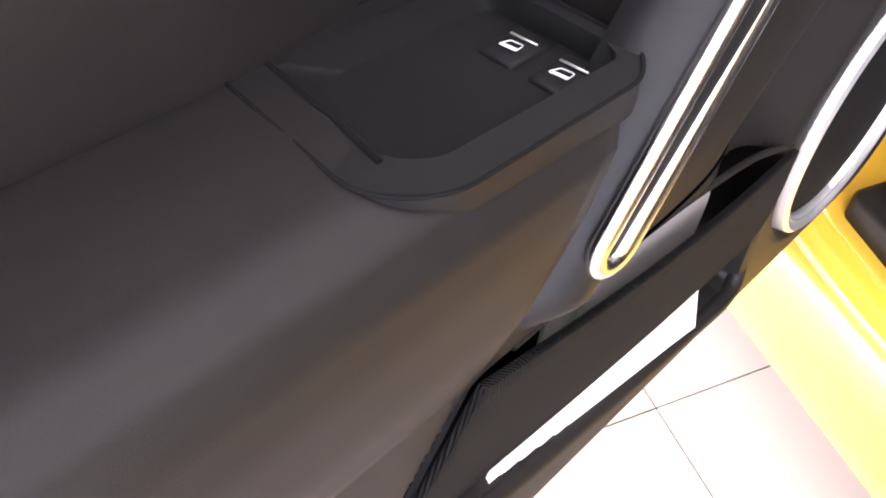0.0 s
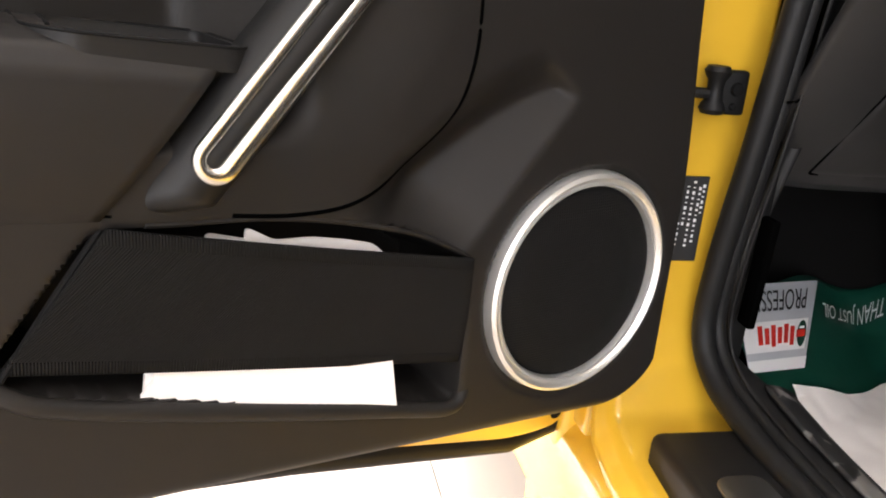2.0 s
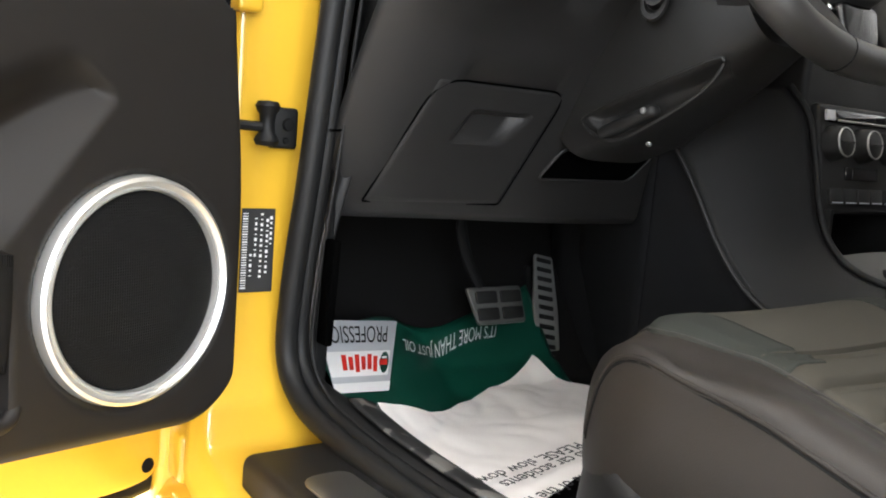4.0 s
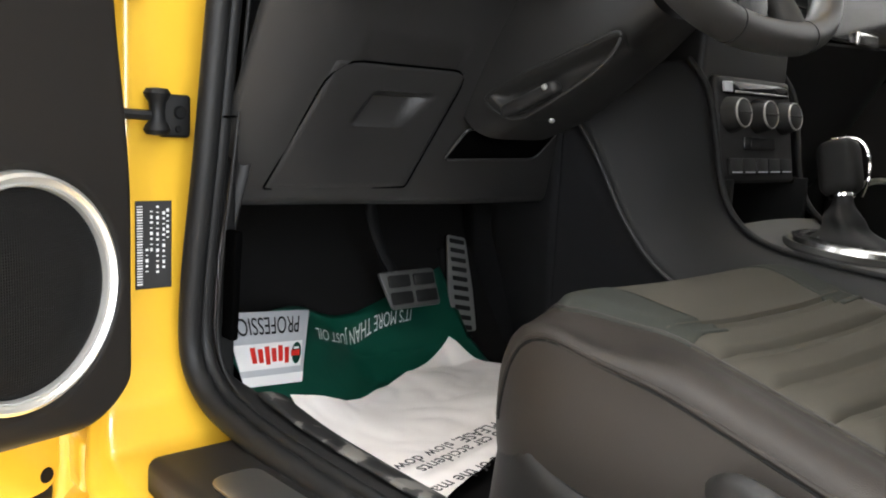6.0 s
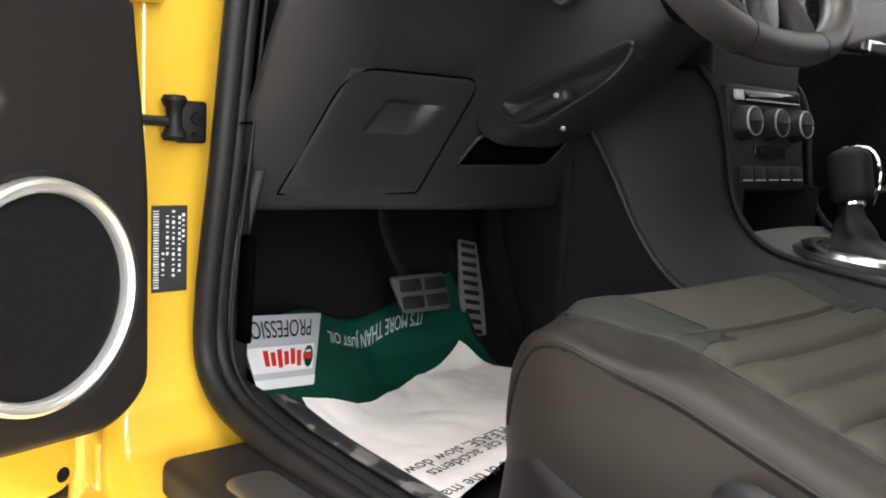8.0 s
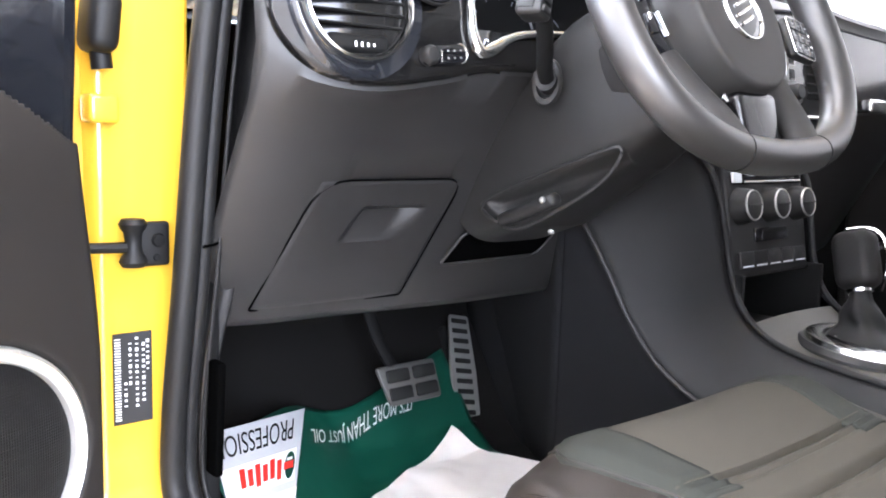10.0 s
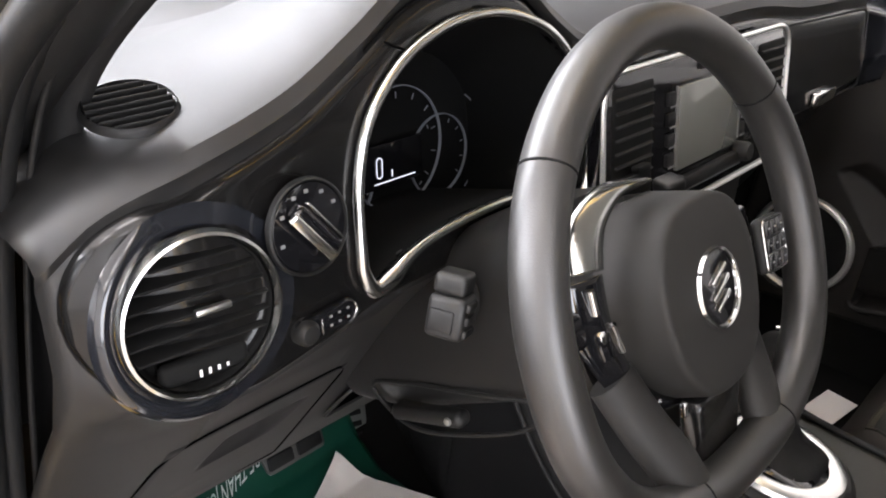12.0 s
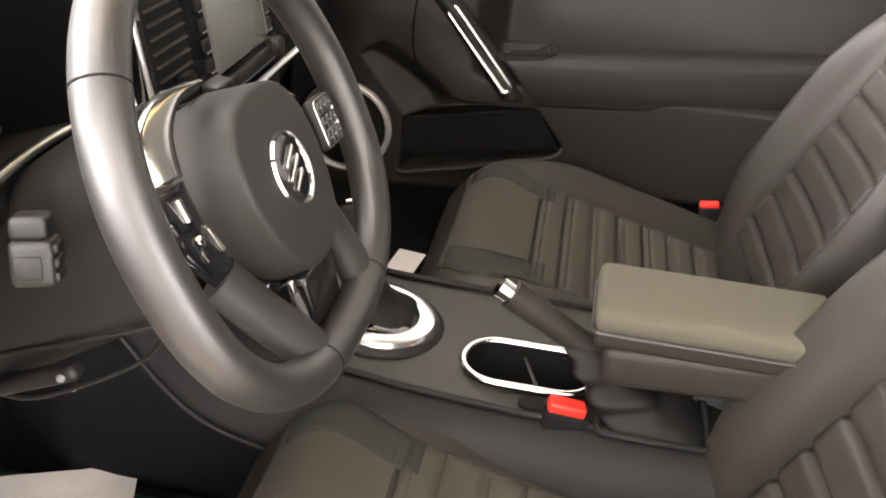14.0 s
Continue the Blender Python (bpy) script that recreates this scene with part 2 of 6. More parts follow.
def prism(poly, h, m=None, r=0.0, seg=2):
    """A polygon in x, y, extruded by h along z, with its upper and lower rims rounded."""
    bm = bmesh.new()
    f = bm.faces.new([bm.verts.new((*p, 0)) for p in poly])
    bmesh.ops.recalc_face_normals(bm, faces=[f])
    ext = bmesh.ops.extrude_face_region(bm, geom=[f])
    bmesh.ops.translate(bm, verts=[g for g in ext["geom"] if isinstance(g, bmesh.types.BMVert)], vec=(0, 0, h))
    if r:
        rim = [e for e in bm.edges if abs(e.verts[0].co.z - e.verts[1].co.z) < 1e-7]
        bmesh.ops.bevel(bm, geom=rim, offset=r, segments=seg, profile=0.5, affect="EDGES")
    if m is not None:
        bm.transform(m)
    return bm


def rounded(poly, r, n=5):
    """A polygon with its corners rounded; r: one radius or one a corner."""
    k, out = len(poly), []
    for i in range(k):
        a, b, c = Vector(poly[i - 1]), Vector(poly[i]), Vector(poly[(i + 1) % k])
        rr = r[i] if isinstance(r, (list, tuple)) else r
        u, w = (a - b), (c - b)
        d = min(rr, 0.45 * u.length, 0.45 * w.length)
        p, q = b + u.normalized() * d, b + w.normalized() * d
        for j in range(n + 1):
            t = j / n
            out.append(tuple((1 - t) ** 2 * p + 2 * t * (1 - t) * b + t * t * q))
    return out


def lathe(profile, seg=32, m=None):
    """A profile of (radius, z) turned round z."""
    bm = surf(lambda a, b: (
        profile[round(b * (len(profile) - 1))][0] * math.cos(2 * math.pi * a),
        profile[round(b * (len(profile) - 1))][0] * math.sin(2 * math.pi * a),
        profile[round(b * (len(profile) - 1))][1]), seg, len(profile) - 1, closed_u=True)
    if m is not None:
        bm.transform(m)
    return bm


def frame_of(origin, normal, up=(0, 0, 1)):
    """Local z along the normal, local y near up."""
    z = Vector(normal).normalized()
    x = Vector(up).cross(z).normalized()
    y = z.cross(x)
    m = Matrix((x, y, z)).transposed().to_4x4()
    m.translation = origin
    return m


def ease(a, b, x):
    t = min(1.0, max(0.0, (x - a) / (b - a)))
    return t * t * (3 - 2 * t)


def curve_at(table, x):
    """A smooth curve through (x, y) pairs."""
    if x <= table[0][0]:
        return table[0][1]
    k = len(table) - 1
    for i in range(k):
        (a, p), (b, q) = table[i], table[i + 1]
        if x <= b:
            h, t = b - a, (x - a) / (b - a)
            m0 = (q - table[i - 1][1]) / (b - table[i - 1][0]) if i else (q - p) / h
            m1 = (table[i + 2][1] - p) / (table[i + 2][0] - a) if i + 2 <= k else (q - p) / h
            return (2 * t ** 3 - 3 * t * t + 1) * p + (t ** 3 - 2 * t * t + t) * h * m0 + (3 * t * t - 2 * t ** 3) * q + (t ** 3 - t * t) * h * m1
    return table[-1][1]


def letters(name, text, size, m, mat, parent, label="", bold=0.0):
    cu = bpy.data.curves.new(name, "FONT")
    cu.body, cu.size, cu.extrude, cu.offset = text, size, 0.0002, bold
    tmp = new(name + "_tmp", cu)
    me = bpy.data.meshes.new_from_object(tmp)
    bpy.data.objects.remove(tmp)
    me.materials.clear()
    me.materials.append(mat)
    ob = new(name, me)
    ob.parent = parent
    ob.matrix_local = m
    if label:
        ob["label"] = label
    return ob



# ---- showroom ----
X0, X1, Y0, Y1, H = -5.0, 5.0, -6.0, 6.5, 4.0


def slab(name, a, b, mat, label, category, holes=(), axis="x"):
    """A wall between corners a and b, with openings (from, to, low, high) along its length."""
    ob = thing(name, label, category, kind="structure")
    k = 1 if axis == "x" else 0
    bands = sorted(holes)
    spans, at = [], a[k]
    for lo, hi, z0, z1 in bands:
        spans += [(at, lo, a[2], b[2]), (lo, hi, a[2], z0), (lo, hi, z1, b[2])]
        at = hi
    spans.append((at, b[k], a[2], b[2]))
    bm = bmesh.new()
    for lo, hi, z0, z1 in spans:
        if hi - lo < 1e-3 or z1 - z0 < 1e-3:
            continue
        if axis == "x":
            size, mid = (b[0] - a[0], hi - lo, z1 - z0), ((a[0] + b[0]) / 2, (lo + hi) / 2, (z0 + z1) / 2)
        else:
            size, mid = (hi - lo, b[1] - a[1], z1 - z0), ((lo + hi) / 2, (a[1] + b[1]) / 2, (z0 + z1) / 2)
        rbox(*size, 0, m=Matrix.Translation(mid), bm=bm)
    part("wall_face", bm, mat, ob)
    return ob


def showroom():
    slab("wall_west", (X0 - 0.2, Y0, 0), (X0, Y1, H), WALL, "white showroom wall with a wide window", "wall", [(0.4, 6.0, 0.1, 3.3)])
    slab("wall_east", (X1, Y0, 0), (X1 + 0.2, Y1, H), DUSK, "plain grey showroom wall", "wall")
    slab("wall_north", (X0, Y1, 0), (X1, Y1 + 0.2, H), WALL, "white showroom wall with a wide window", "wall", [(-4.4, 4.4, 0.2, 3.8)], "y")
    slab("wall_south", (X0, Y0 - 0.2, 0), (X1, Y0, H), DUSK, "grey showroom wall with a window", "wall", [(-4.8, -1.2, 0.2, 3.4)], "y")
    tagged(part("ceiling", rbox(X1 - X0 + 0.4, Y1 - Y0 + 0.4, 0.2, 0, m=Matrix.Translation((0, (Y0 + Y1) / 2, H + 0.1))), WALL), "plain white showroom ceiling", "ceiling", kind="structure")
    for x in (-4.0, -2.2, -0.4):
        for y in (-3.6, -0.4, 2.8):
            lamp = thing("ceiling_light", "lit rectangular white ceiling panel", "lamp", Matrix.Translation((x, y, H - 0.03)), group="ceiling lights")
            part("frame", rbox(1.3, 0.4, 0.05, 0.006, m=Matrix.Translation((0, 0, 0))), WALL, lamp)
            part("diffuser", rbox(1.22, 0.32, 0.02, 0.004, m=Matrix.Translation((0, 0, -0.03))), LAMP, lamp, "glowing white diffuser")
    ground = tagged(part("ground", rbox(400, 400, 0.1, 0, m=Matrix.Translation((0, 0, -0.062))), GROUT), "grey ground under the tiles reaching the horizon", "ground", kind="structure")
    floor = thing("floor", "polished beige showroom floor tiles with thin joints", "floor", kind="structure")
    size = 0.6
    me = part("tile", rbox(size - 0.002, size - 0.002, 0.012, 0.0006, 1), TILE, floor).data
    bpy.data.objects.remove(bpy.data.objects["tile"])
    for i in range(-8, 8):
        for j in range(-9, 9):
            t = new("tile", me)
            t.parent = floor
            t.location = (i * size - 0.06, j * size - 0.242, -0.006)


showroom()


# ---- driver's door: local x runs from the hinge outwards, y towards the cabin, z up ----
DOOR = Matrix(((-0.9135, 0.4066, 0, 0), (-0.4066, -0.9135, 0, 0), (0, 0, 1, 0), (0, 0, 0, 1)))
HINGE_U, HINGE_W = 0.724, -0.464
SPK = (0.9165, 0.567)
W0 = -0.36


def pocket_line(u, at_near, at_far):
    """The slanting height of the pocket between u = 1.043 and u = 1.36."""
    return at_near + (at_far - at_near) * (u - 1.043) / 0.317


POCKET_TOP = [(1.036, 0.606), (1.083, 0.629), (1.116, 0.639), (1.16, 0.649), (1.21, 0.656), (1.26, 0.658), (1.36, 0.664)]


def door_bottom(u):
    line = 0.436 + 0.036 * (u - 0.88) / 0.42
    if u < 0.864:
        t = max(0.0, (u - 0.792) / 0.072)
        return line + 0.066 * (1 - math.sqrt(max(0, 1 - (1 - t) ** 2)))
    return line


def door_relief(u, z):
    w = W0
    # edges roll back
    w -= 0.008 * (1 - ease(-0.004, 0.012, z - door_bottom(u))) ** 2
    w -= 0.016 * (1 - ease(-0.004, 0.016, (u - 0.792 - 0.020 * ease(0.62, 0.86, z)) * 1.2)) ** 2
    r = math.hypot(u - SPK[0], z - SPK[1])
    # seat of the loudspeaker and the facet beside it
    w -= 0.006 * (1 - ease(0.0995, 0.106, r))
    along = (u - 0.941) * 0.647 - (z - 0.730) * 0.762
    across = (u - 0.941) * 0.762 + (z - 0.730) * 0.647
    if across > 0 and along > -0.06:
        band = 0.060 * math.sqrt(max(0.0, along) / 0.15) + 0.002
        w -= 0.62 * min(across, band) * (1 - ease(band, band + 0.048, across)) * ease(0.0, 0.012, along) * (1 - ease(0.13, 0.20, along))
    # hollow behind the grip
    w -= 0.026 * (1 - ease(0.0, 0.136, math.hypot(u - 1.20, z - 0.81)))
    # upper panel falls away above the arm rest
    w -= 0.085 * ease(0.700, 0.740, z) * ease(1.165, 1.235, u)
    w -= 0.03 * ease(0.80, 0.98, z)
    # pocket
    low, high = pocket_line(u, 0.482, 0.566), curve_at(POCKET_TOP, u)
    left = 1.30 + (0.665 - z) * 0.80
    inside = ease(0, 0.010, z - low) * (1 - ease(-0.016, 0.002, z - high)) * ease(1.034, 1.048, u) * (1 - ease(left - 0.012, left + 0.010, u))
    w -= 0.085 * inside
    return w


def door_panel_bm():
    us = [0.792 + 0.003 * i for i in range(225)] + [1.475 + 0.03 * i for i in range(1, 17)]
    top = 1.0
    n = 190
    bm = bmesh.new()
    rows = []
    for k, u in enumerate(us):
        col = []
        for j in range(n + 1):
            z = door_bottom(u) + (top - door_bottom(u)) * j / n
            uu = u + 0.020 * ease(0.62, 0.86, z) * (1 - ease(0.80, 0.95, u))
            col.append(bm.verts.new((uu, door_relief(uu, z), z)))
        rows.append(col)
    for a, b in zip(rows, rows[1:]):
        for j in range(n):
            # the glossy corner by the mirror begins above a slanting edge
            if a[j].co.x < 0.96 and a[j].co.z > 0.806 + 0.62 * (a[j].co.x - 0.804):
                continue
            bm.faces.new((a[j], b[j], b[j + 1], a[j + 1]))
    rim = [v for v in rows[0] if v.co.z < 0.812]
    rim = rim[::-1] + [r[0] for r in rows[1:]]
    skirt = [bm.verts.new((v.co.x + 0.006, -0.502, v.co.z + 0.006)) for v in rim]
    for k in range(len(rim) - 1):
        bm.faces.new((rim[k], skirt[k], skirt[k + 1], rim[k + 1]))
    bmesh.ops.delete(bm, geom=[v for v in bm.verts if not v.link_faces], context="VERTS")
    return bm


def handle_bm():
    """The slanting grip: a domed bar that widens into a flat foot."""
    d, n = Vector((-0.652, 0.758)), Vector((0.758, 0.652))
    def fn(a, b):
        s = 0.345 * b
        left = Vector((1.300, 0.667)) + d * s
        wide = 0.050 - 0.006 * ease(0.25, 0.7, b)
        right = left - n * wide
        if right.y < 0.668:
            right = right + Vector((-0.652, 0.758)) * ((0.668 - right.y) / 0.758) * (1 - b)
        p = left.lerp(right, a)
        dome = math.sin(math.pi * min(1.0, max(0.0, a))) ** 0.45
        lift = 0.034 * dome * ease(-0.13, 0.10, b) * (1 - ease(0.80, 1.0, b)) + 0.004
        return (p.x, -0.386 + lift, p.y)
    return surf(fn, 20, 60)


def loop_pts(a, b, half, n=12):
    """A stadium round the line a to b, in x, z."""
    d = Vector((b[0] - a[0], b[1] - a[1])).normalized()
    s = Vector((-d.y, d.x))
    out = []
    for c, base in ((b, 0), (a, math.pi)):
        for j in range(n + 1):
            t = base + math.pi * j / n
            o = s * (half * math.cos(t)) + d * (half * math.sin(t))
            out.append((c[0] + o.x, c[1] + o.y))
    return out


def build_door(name, label, at=None):
    door = thing(name, label, "car door", at)
    thick(part("inner_panel", door_panel_bm(), SOFT, door), 0.002, 0.0)
    # shell of painted steel behind the panel
    shell = [(0.752, 0.310), (0.83, 0.308), (1.10, 0.366), (1.30, 0.398), (1.95, 0.44), (1.95, 1.0), (0.70, 1.0), (0.748, 0.60)]
    sh = part("door_shell", prism(rounded(shell, [0.03, 0.05, 0.1, 0.1, 0.05, 0.05, 0.02, 0.05]), 0.060, Matrix(((1, 0, 0, 0), (0, 0, -1, -0.505), (0, 1, 0, 0), (0, 0, 0, 1))), 0.008), YELLOW, door, "yellow painted steel door shell")
    part("drain_hole", lathe([(0.0, 0.001), (0.0075, 0.001), (0.009, -0.001)], 20, Matrix(((1, 0, 0, 0.772), (0, 0, 1, -0.5045), (0, -1, 0, 0.330), (0, 0, 0, 1)))), DARK, sh)
    part("lower_seal", tube([(0.742, -0.535, 0.42), (0.738, -0.535, 0.34), (0.76, -0.528, 0.298), (0.83, -0.522, 0.296), (1.10, -0.520, 0.352), (1.30, -0.520, 0.384), (1.90, -0.520, 0.428)], 0.012, 10), RUBBER, sh)
    # loudspeaker
    sm = Matrix(((1, 0, 0, SPK[0]), (0, 0, 1, W0 - 0.003), (0, -1, 0, SPK[1]), (0, 0, 0, 1)))
    ring = part("speaker_ring", lathe([(0.086, 0.0), (0.087, 0.006), (0.0885, 0.0066), (0.0898, 0.0036), (0.0912, 0.0070), (0.0948, 0.0095), (0.0978, 0.0074), (0.0995, -0.002)], 96, sm), CHROME, door, "satin chrome loudspeaker ring")
    part("speaker_grille", lathe([(0.0, 0.006), (0.03, 0.0057), (0.06, 0.0045), (0.082, 0.002), (0.088, -0.002)], 64, sm), MESH, door, "black perforated loudspeaker grille")
    # strap across the pocket
    def strap(a, b):
        u = 1.038 + (0.262 + 0.060 * b) * a
        z = (1 - b) * (0.6085 + 0.0535 * a) + b * (0.5195 + 0.0610 * a)
        return (u + 0.004 * a, -0.3580 + 0.002 * math.sin(math.pi * a) + 0.003 * (1 - b) ** 3 * math.sin(math.pi * a) - 0.008 * b ** 3, z)
    thick(part("pocket_strap", surf(strap, 40, 16), STRAP, door, "woven black elastic strap"), 0.004)
    part("pocket_edge", tube([(1.302, -0.362, 0.666), (1.333, -0.362, 0.622), (1.364, -0.362, 0.576)], 0.0022, 8), DARK, door)
    part("pocket_lip", tube(spline([(1.026, -0.366, 0.494), (1.044, -0.360, 0.480), (1.10, -0.358, 0.493), (1.22, -0.358, 0.522), (1.33, -0.359, 0.552), (1.362, -0.362, 0.566), (1.374, -0.368, 0.580)], 8), 0.0065, 10), SOFT, door)
    part("pocket_brow", tube([(u, -0.3605, curve_at(POCKET_TOP, u) + 0.001) for u in (1.034 + 0.0075 * k for k in range(34))], 0.0020, 8), SOFT, door)
    ribs_bm = bmesh.new()
    for b0, b1 in ((0.0, 0.10), (0.90, 1.0)):
        thick(part("strap_border", surf(lambda a, b: (lambda p: (p[0], p[1] + 0.0012, p[2]))(strap(a, b0 + (b1 - b0) * b)), 40, 3), RIB, door, "ribbed strap border"), 0.003)
        for k in range(86):
            p, q = strap((k + 0.5) / 86, b0 + 0.012), strap((k + 0.5) / 86, b1 - 0.012)
            ribs_bm = tube([(p[0], p[1] + 0.0016, p[2]), (q[0], q[1] + 0.0016, q[2])], 0.0009, 5, bm=ribs_bm)
    part("strap_ribs", ribs_bm, RIB, door, "raised ribs along the strap's edges")
    # handle and chrome loop
    thick(part("grip", handle_bm(), PLASTIC, door), 0.003, 0)
    a, b = (1.2430, 0.7000), (1.1280, 0.8340)
    stretch = 0.0100
    loop = loop_pts(a, b, stretch)
    def bow(x, z):
        t = ((x - a[0]) * (b[0] - a[0]) + (z - a[1]) * (b[1] - a[1])) / ((b[0] - a[0]) ** 2 + (b[1] - a[1]) ** 2)
        return -0.3480 - 0.016 * max(0.0, t - 0.75)
    part("chrome_loop", tube([(x, bow(x, z), z) for x, z in loop], 0.0044, 12, closed=True, flat=0.85, up=(0, 1, 0), taper=lambda t: 1.05 + 0.45 * math.cos(math.pi * t) ** 4), LOOP, door, "polished chrome loop")
    part("loop_inlay", prism([(x, z) for x, z in loop_pts(a, b, stretch - 0.003)], 0.004, Matrix(((1, 0, 0, 0), (0, 0, 1, -0.3525), (0, 1, 0, 0), (0, 0, 0, 1)))), PLASTIC, door)
    # fine groove of the round panel
    arc = [(1.070, 0.90), (1.055, 0.85), (1.050, 0.800), (1.052, 0.752), (1.069, 0.708), (1.100, 0.678), (1.145, 0.660), (1.187, 0.657), (1.228, 0.661)]
    part("panel_groove", tube([(p.x, door_relief(p.x, p.z) + 0.0004, p.z) for p in spline([(x, 0, z) for x, z in arc], 8)], 0.0017, 8), SHUT, door)
    # arm rest with its switch tray
    def arm(a, b):
        prof = [(-0.452, 0.774), (-0.41, 0.776), (-0.378, 0.774), (-0.362, 0.768), (-0.354, 0.755), (-0.352, 0.735), (-0.353, 0.70), (-0.358, 0.672), (-0.372, 0.660)]
        q = b * (len(prof) - 1)
        i = min(int(q), len(prof) - 2)
        f = q - i
        w = prof[i][0] * (1 - f) + prof[i + 1][0] * f
        z = prof[i][1] * (1 - f) + prof[i + 1][1] * f
        u0 = 1.229 + max(0.0, 0.7735 - z) * 0.764
        u = u0 + (1.976 - u0) * a
        lift = 0.085 * (u - 1.226)
        push = -0.030 * ease(0.25, 0.9, a)
        z -= 0.0125
        if u < 1.325 and w < -0.370 and b < 0.45:
            z -= 0.030 * (1 - ease(1.300, 1.318, u)) * ease(-0.370, -0.378, w)
        return (u, w + push, z + lift)
    thick(part("arm_rest", surf(arm, 90, 32), SOFT, door, "soft charcoal arm rest"), 0.004)
    part("arm_seam", tube([(1.300, -0.3605, 0.668), (1.352, -0.3600, 0.677), (1.41, -0.3610, 0.687), (1.60, -0.372, 0.714), (1.90, -0.386, 0.742)], 0.0020, 6), SHUT, door)
    part("arm_gap", tube([(1.30, -0.4545, 0.770), (1.45, -0.459, 0.784), (1.70, -0.474, 0.805), (1.95, -0.482, 0.826)], 0.0026, 6), SHUT, door)
    tm = Matrix(((1, 0, 0, 0), (0, 1, 0, 0), (0.085, 0, 1, 0.7622 - 0.085 * 1.226), (0, 0, 0, 1)))
    outer = rounded([(1.228, -0.358), (1.212, -0.370), (1.212, -0.452), (1.331, -0.456), (1.337, -0.378), (1.318, -0.360)], [0.008, 0.008, 0.004, 0.006, 0.024, 0.030], 8)
    inner = rounded([(1.224, -0.371), (1.219, -0.381), (1.219, -0.440), (1.315, -0.446), (1.321, -0.386), (1.309, -0.374)], [0.004, 0.004, 0.010, 0.008, 0.012, 0.02], 8)
    floor_ = [((x - 1.268) * 0.80 + 1.256, (y + 0.405) * 0.82 - 0.407) for x, y in inner]
    n = len(outer)
    loops = [(outer, -0.014), (outer, 0.0), (inner, 0.0005), (inner, -0.0025), (floor_, -0.0125)]
    bm = bmesh.new()
    rings = [[bm.verts.new(tm @ Vector((x, y, z))) for x, y in lp] for lp, z in loops]
    for p, q in zip(rings, rings[1:]):
        for k in range(n):
            bm.faces.new((p[k], p[(k + 1) % n], q[(k + 1) % n], q[k]))
    bm.faces.new(rings[-1])
    part("switch_tray", bm, PLASTIC, door, "black window switch tray")
    part("tray_gap", tube([tm @ Vector((x, y, 0.0004)) for x, y in outer], 0.0009, 6, closed=True), DARK, door)
    part("tray_slot", tube([tm @ Vector((1.3160, -0.4440, 0.0008)), tm @ Vector((1.3185, -0.4150, 0.0008)), tm @ Vector((1.3225, -0.3840, 0.0008))], 0.0012, 6), DARK, door)
    for w in (-0.3860, -0.4095):
        sw = part("window_switch", rbox(0.024, 0.017, 0.006, 0.002, m=pose(1.2325, w, 0.7495, 0, -6, 0)), PLASTIC, door)
        part("switch_edge", rbox(0.0010, 0.0125, 0.0010, 0.0003, 1, m=pose(1.2280, w, 0.7528, 0, 0, 4)), CHROME, sw, "chrome strip")
        icon = rounded([(-0.0042, -0.0022), (0.0042, -0.0022), (0.0042, 0.0022), (-0.0020, 0.0022)], 0.0009, 2)
        im = pose(1.2352, w, 0.7540, 0, -6, 90)
        part("switch_mark", tube([im @ Vector((x, y, 0)) for x, y in icon], 0.00028, 5, closed=True), WHITEP, sw, "white window symbol")
        part("switch_mark", rbox(0.0070, 0.0012, 0.0004, 0, m=im @ pose(0.0004, -0.0014, 0)), WHITEP, sw)
    part("window_sill_trim", rbox(1.08, 0.05, 0.03, 0.010, m=Matrix.Translation((1.42, -0.470, 1.000))), PLASTIC, door)
    sail = [(0.752, 0.945), (0.748, 1.018), (0.760, 1.030), (0.832, 1.088), (0.93, 1.172), (0.985, 1.205), (0.985, 1.175), (0.90, 1.095), (0.845, 1.030), (0.90, 1.012), (0.90, 0.945)]
    part("mirror_sail", prism(sail, 0.030, Matrix(((1, 0, 0, 0), (0, 0, -1, -0.425), (0, 1, 0, 0), (0, 0, 0, 1))), 0.004), PLASTIC, door, "black frame corner by the mirror")
    front = rounded([(0.806, 0.770), (0.796, 0.800), (0.790, 0.890), (0.786, 1.000), (0.794, 1.026), (0.99, 1.010), (0.99, 0.880), (0.90, 0.800)], 0.012, 3)
    part("front_cheek", prism(front, 0.106, Matrix(((1, 0, 0, 0), (0, 0, -1, -0.384), (0, 1, 0, 0), (0, 0, 0, 1))), 0.010, 3), SAIL, door, "glossy black corner by the mirror")
    part("door_mirror", rbox(0.26, 0.15, 0.17, 0.055, 5, m=pose(0.93, -0.64, 1.085, 0, 8, 0)), SAIL, door, "dark rounded door mirror housing")
    part("mirror_foot", rbox(0.07, 0.12, 0.05, 0.015, 3, m=pose(0.855, -0.545, 1.035)), SAIL, door)
    part("window_frame", tube(spline([(0.93, -0.44, 1.165), (1.05, -0.42, 1.255), (1.25, -0.385, 1.34), (1.55, -0.36, 1.38), (1.90, -0.37, 1.34)], 6), 0.016, 10, up=(0, 1, 0)), RUBBER, door)
    g = part("window_pane", prism([(0.84, 1.02), (0.95, 1.14), (1.05, 1.23), (1.25, 1.32), (1.55, 1.36), (1.90, 1.32), (1.93, 1.0)], 0.004, Matrix(((1, 0, 0, 0), (0, 0.16, 0, -0.605), (0, 1, 0, 0), (0, 0, 0, 1)))), GLASS, door, "clear side glass")
    g.visible_shadow = False
    return door


driver_door = build_door("driver_door", "open driver's door with charcoal trim, chrome loudspeaker ring and handle", at=DOOR)


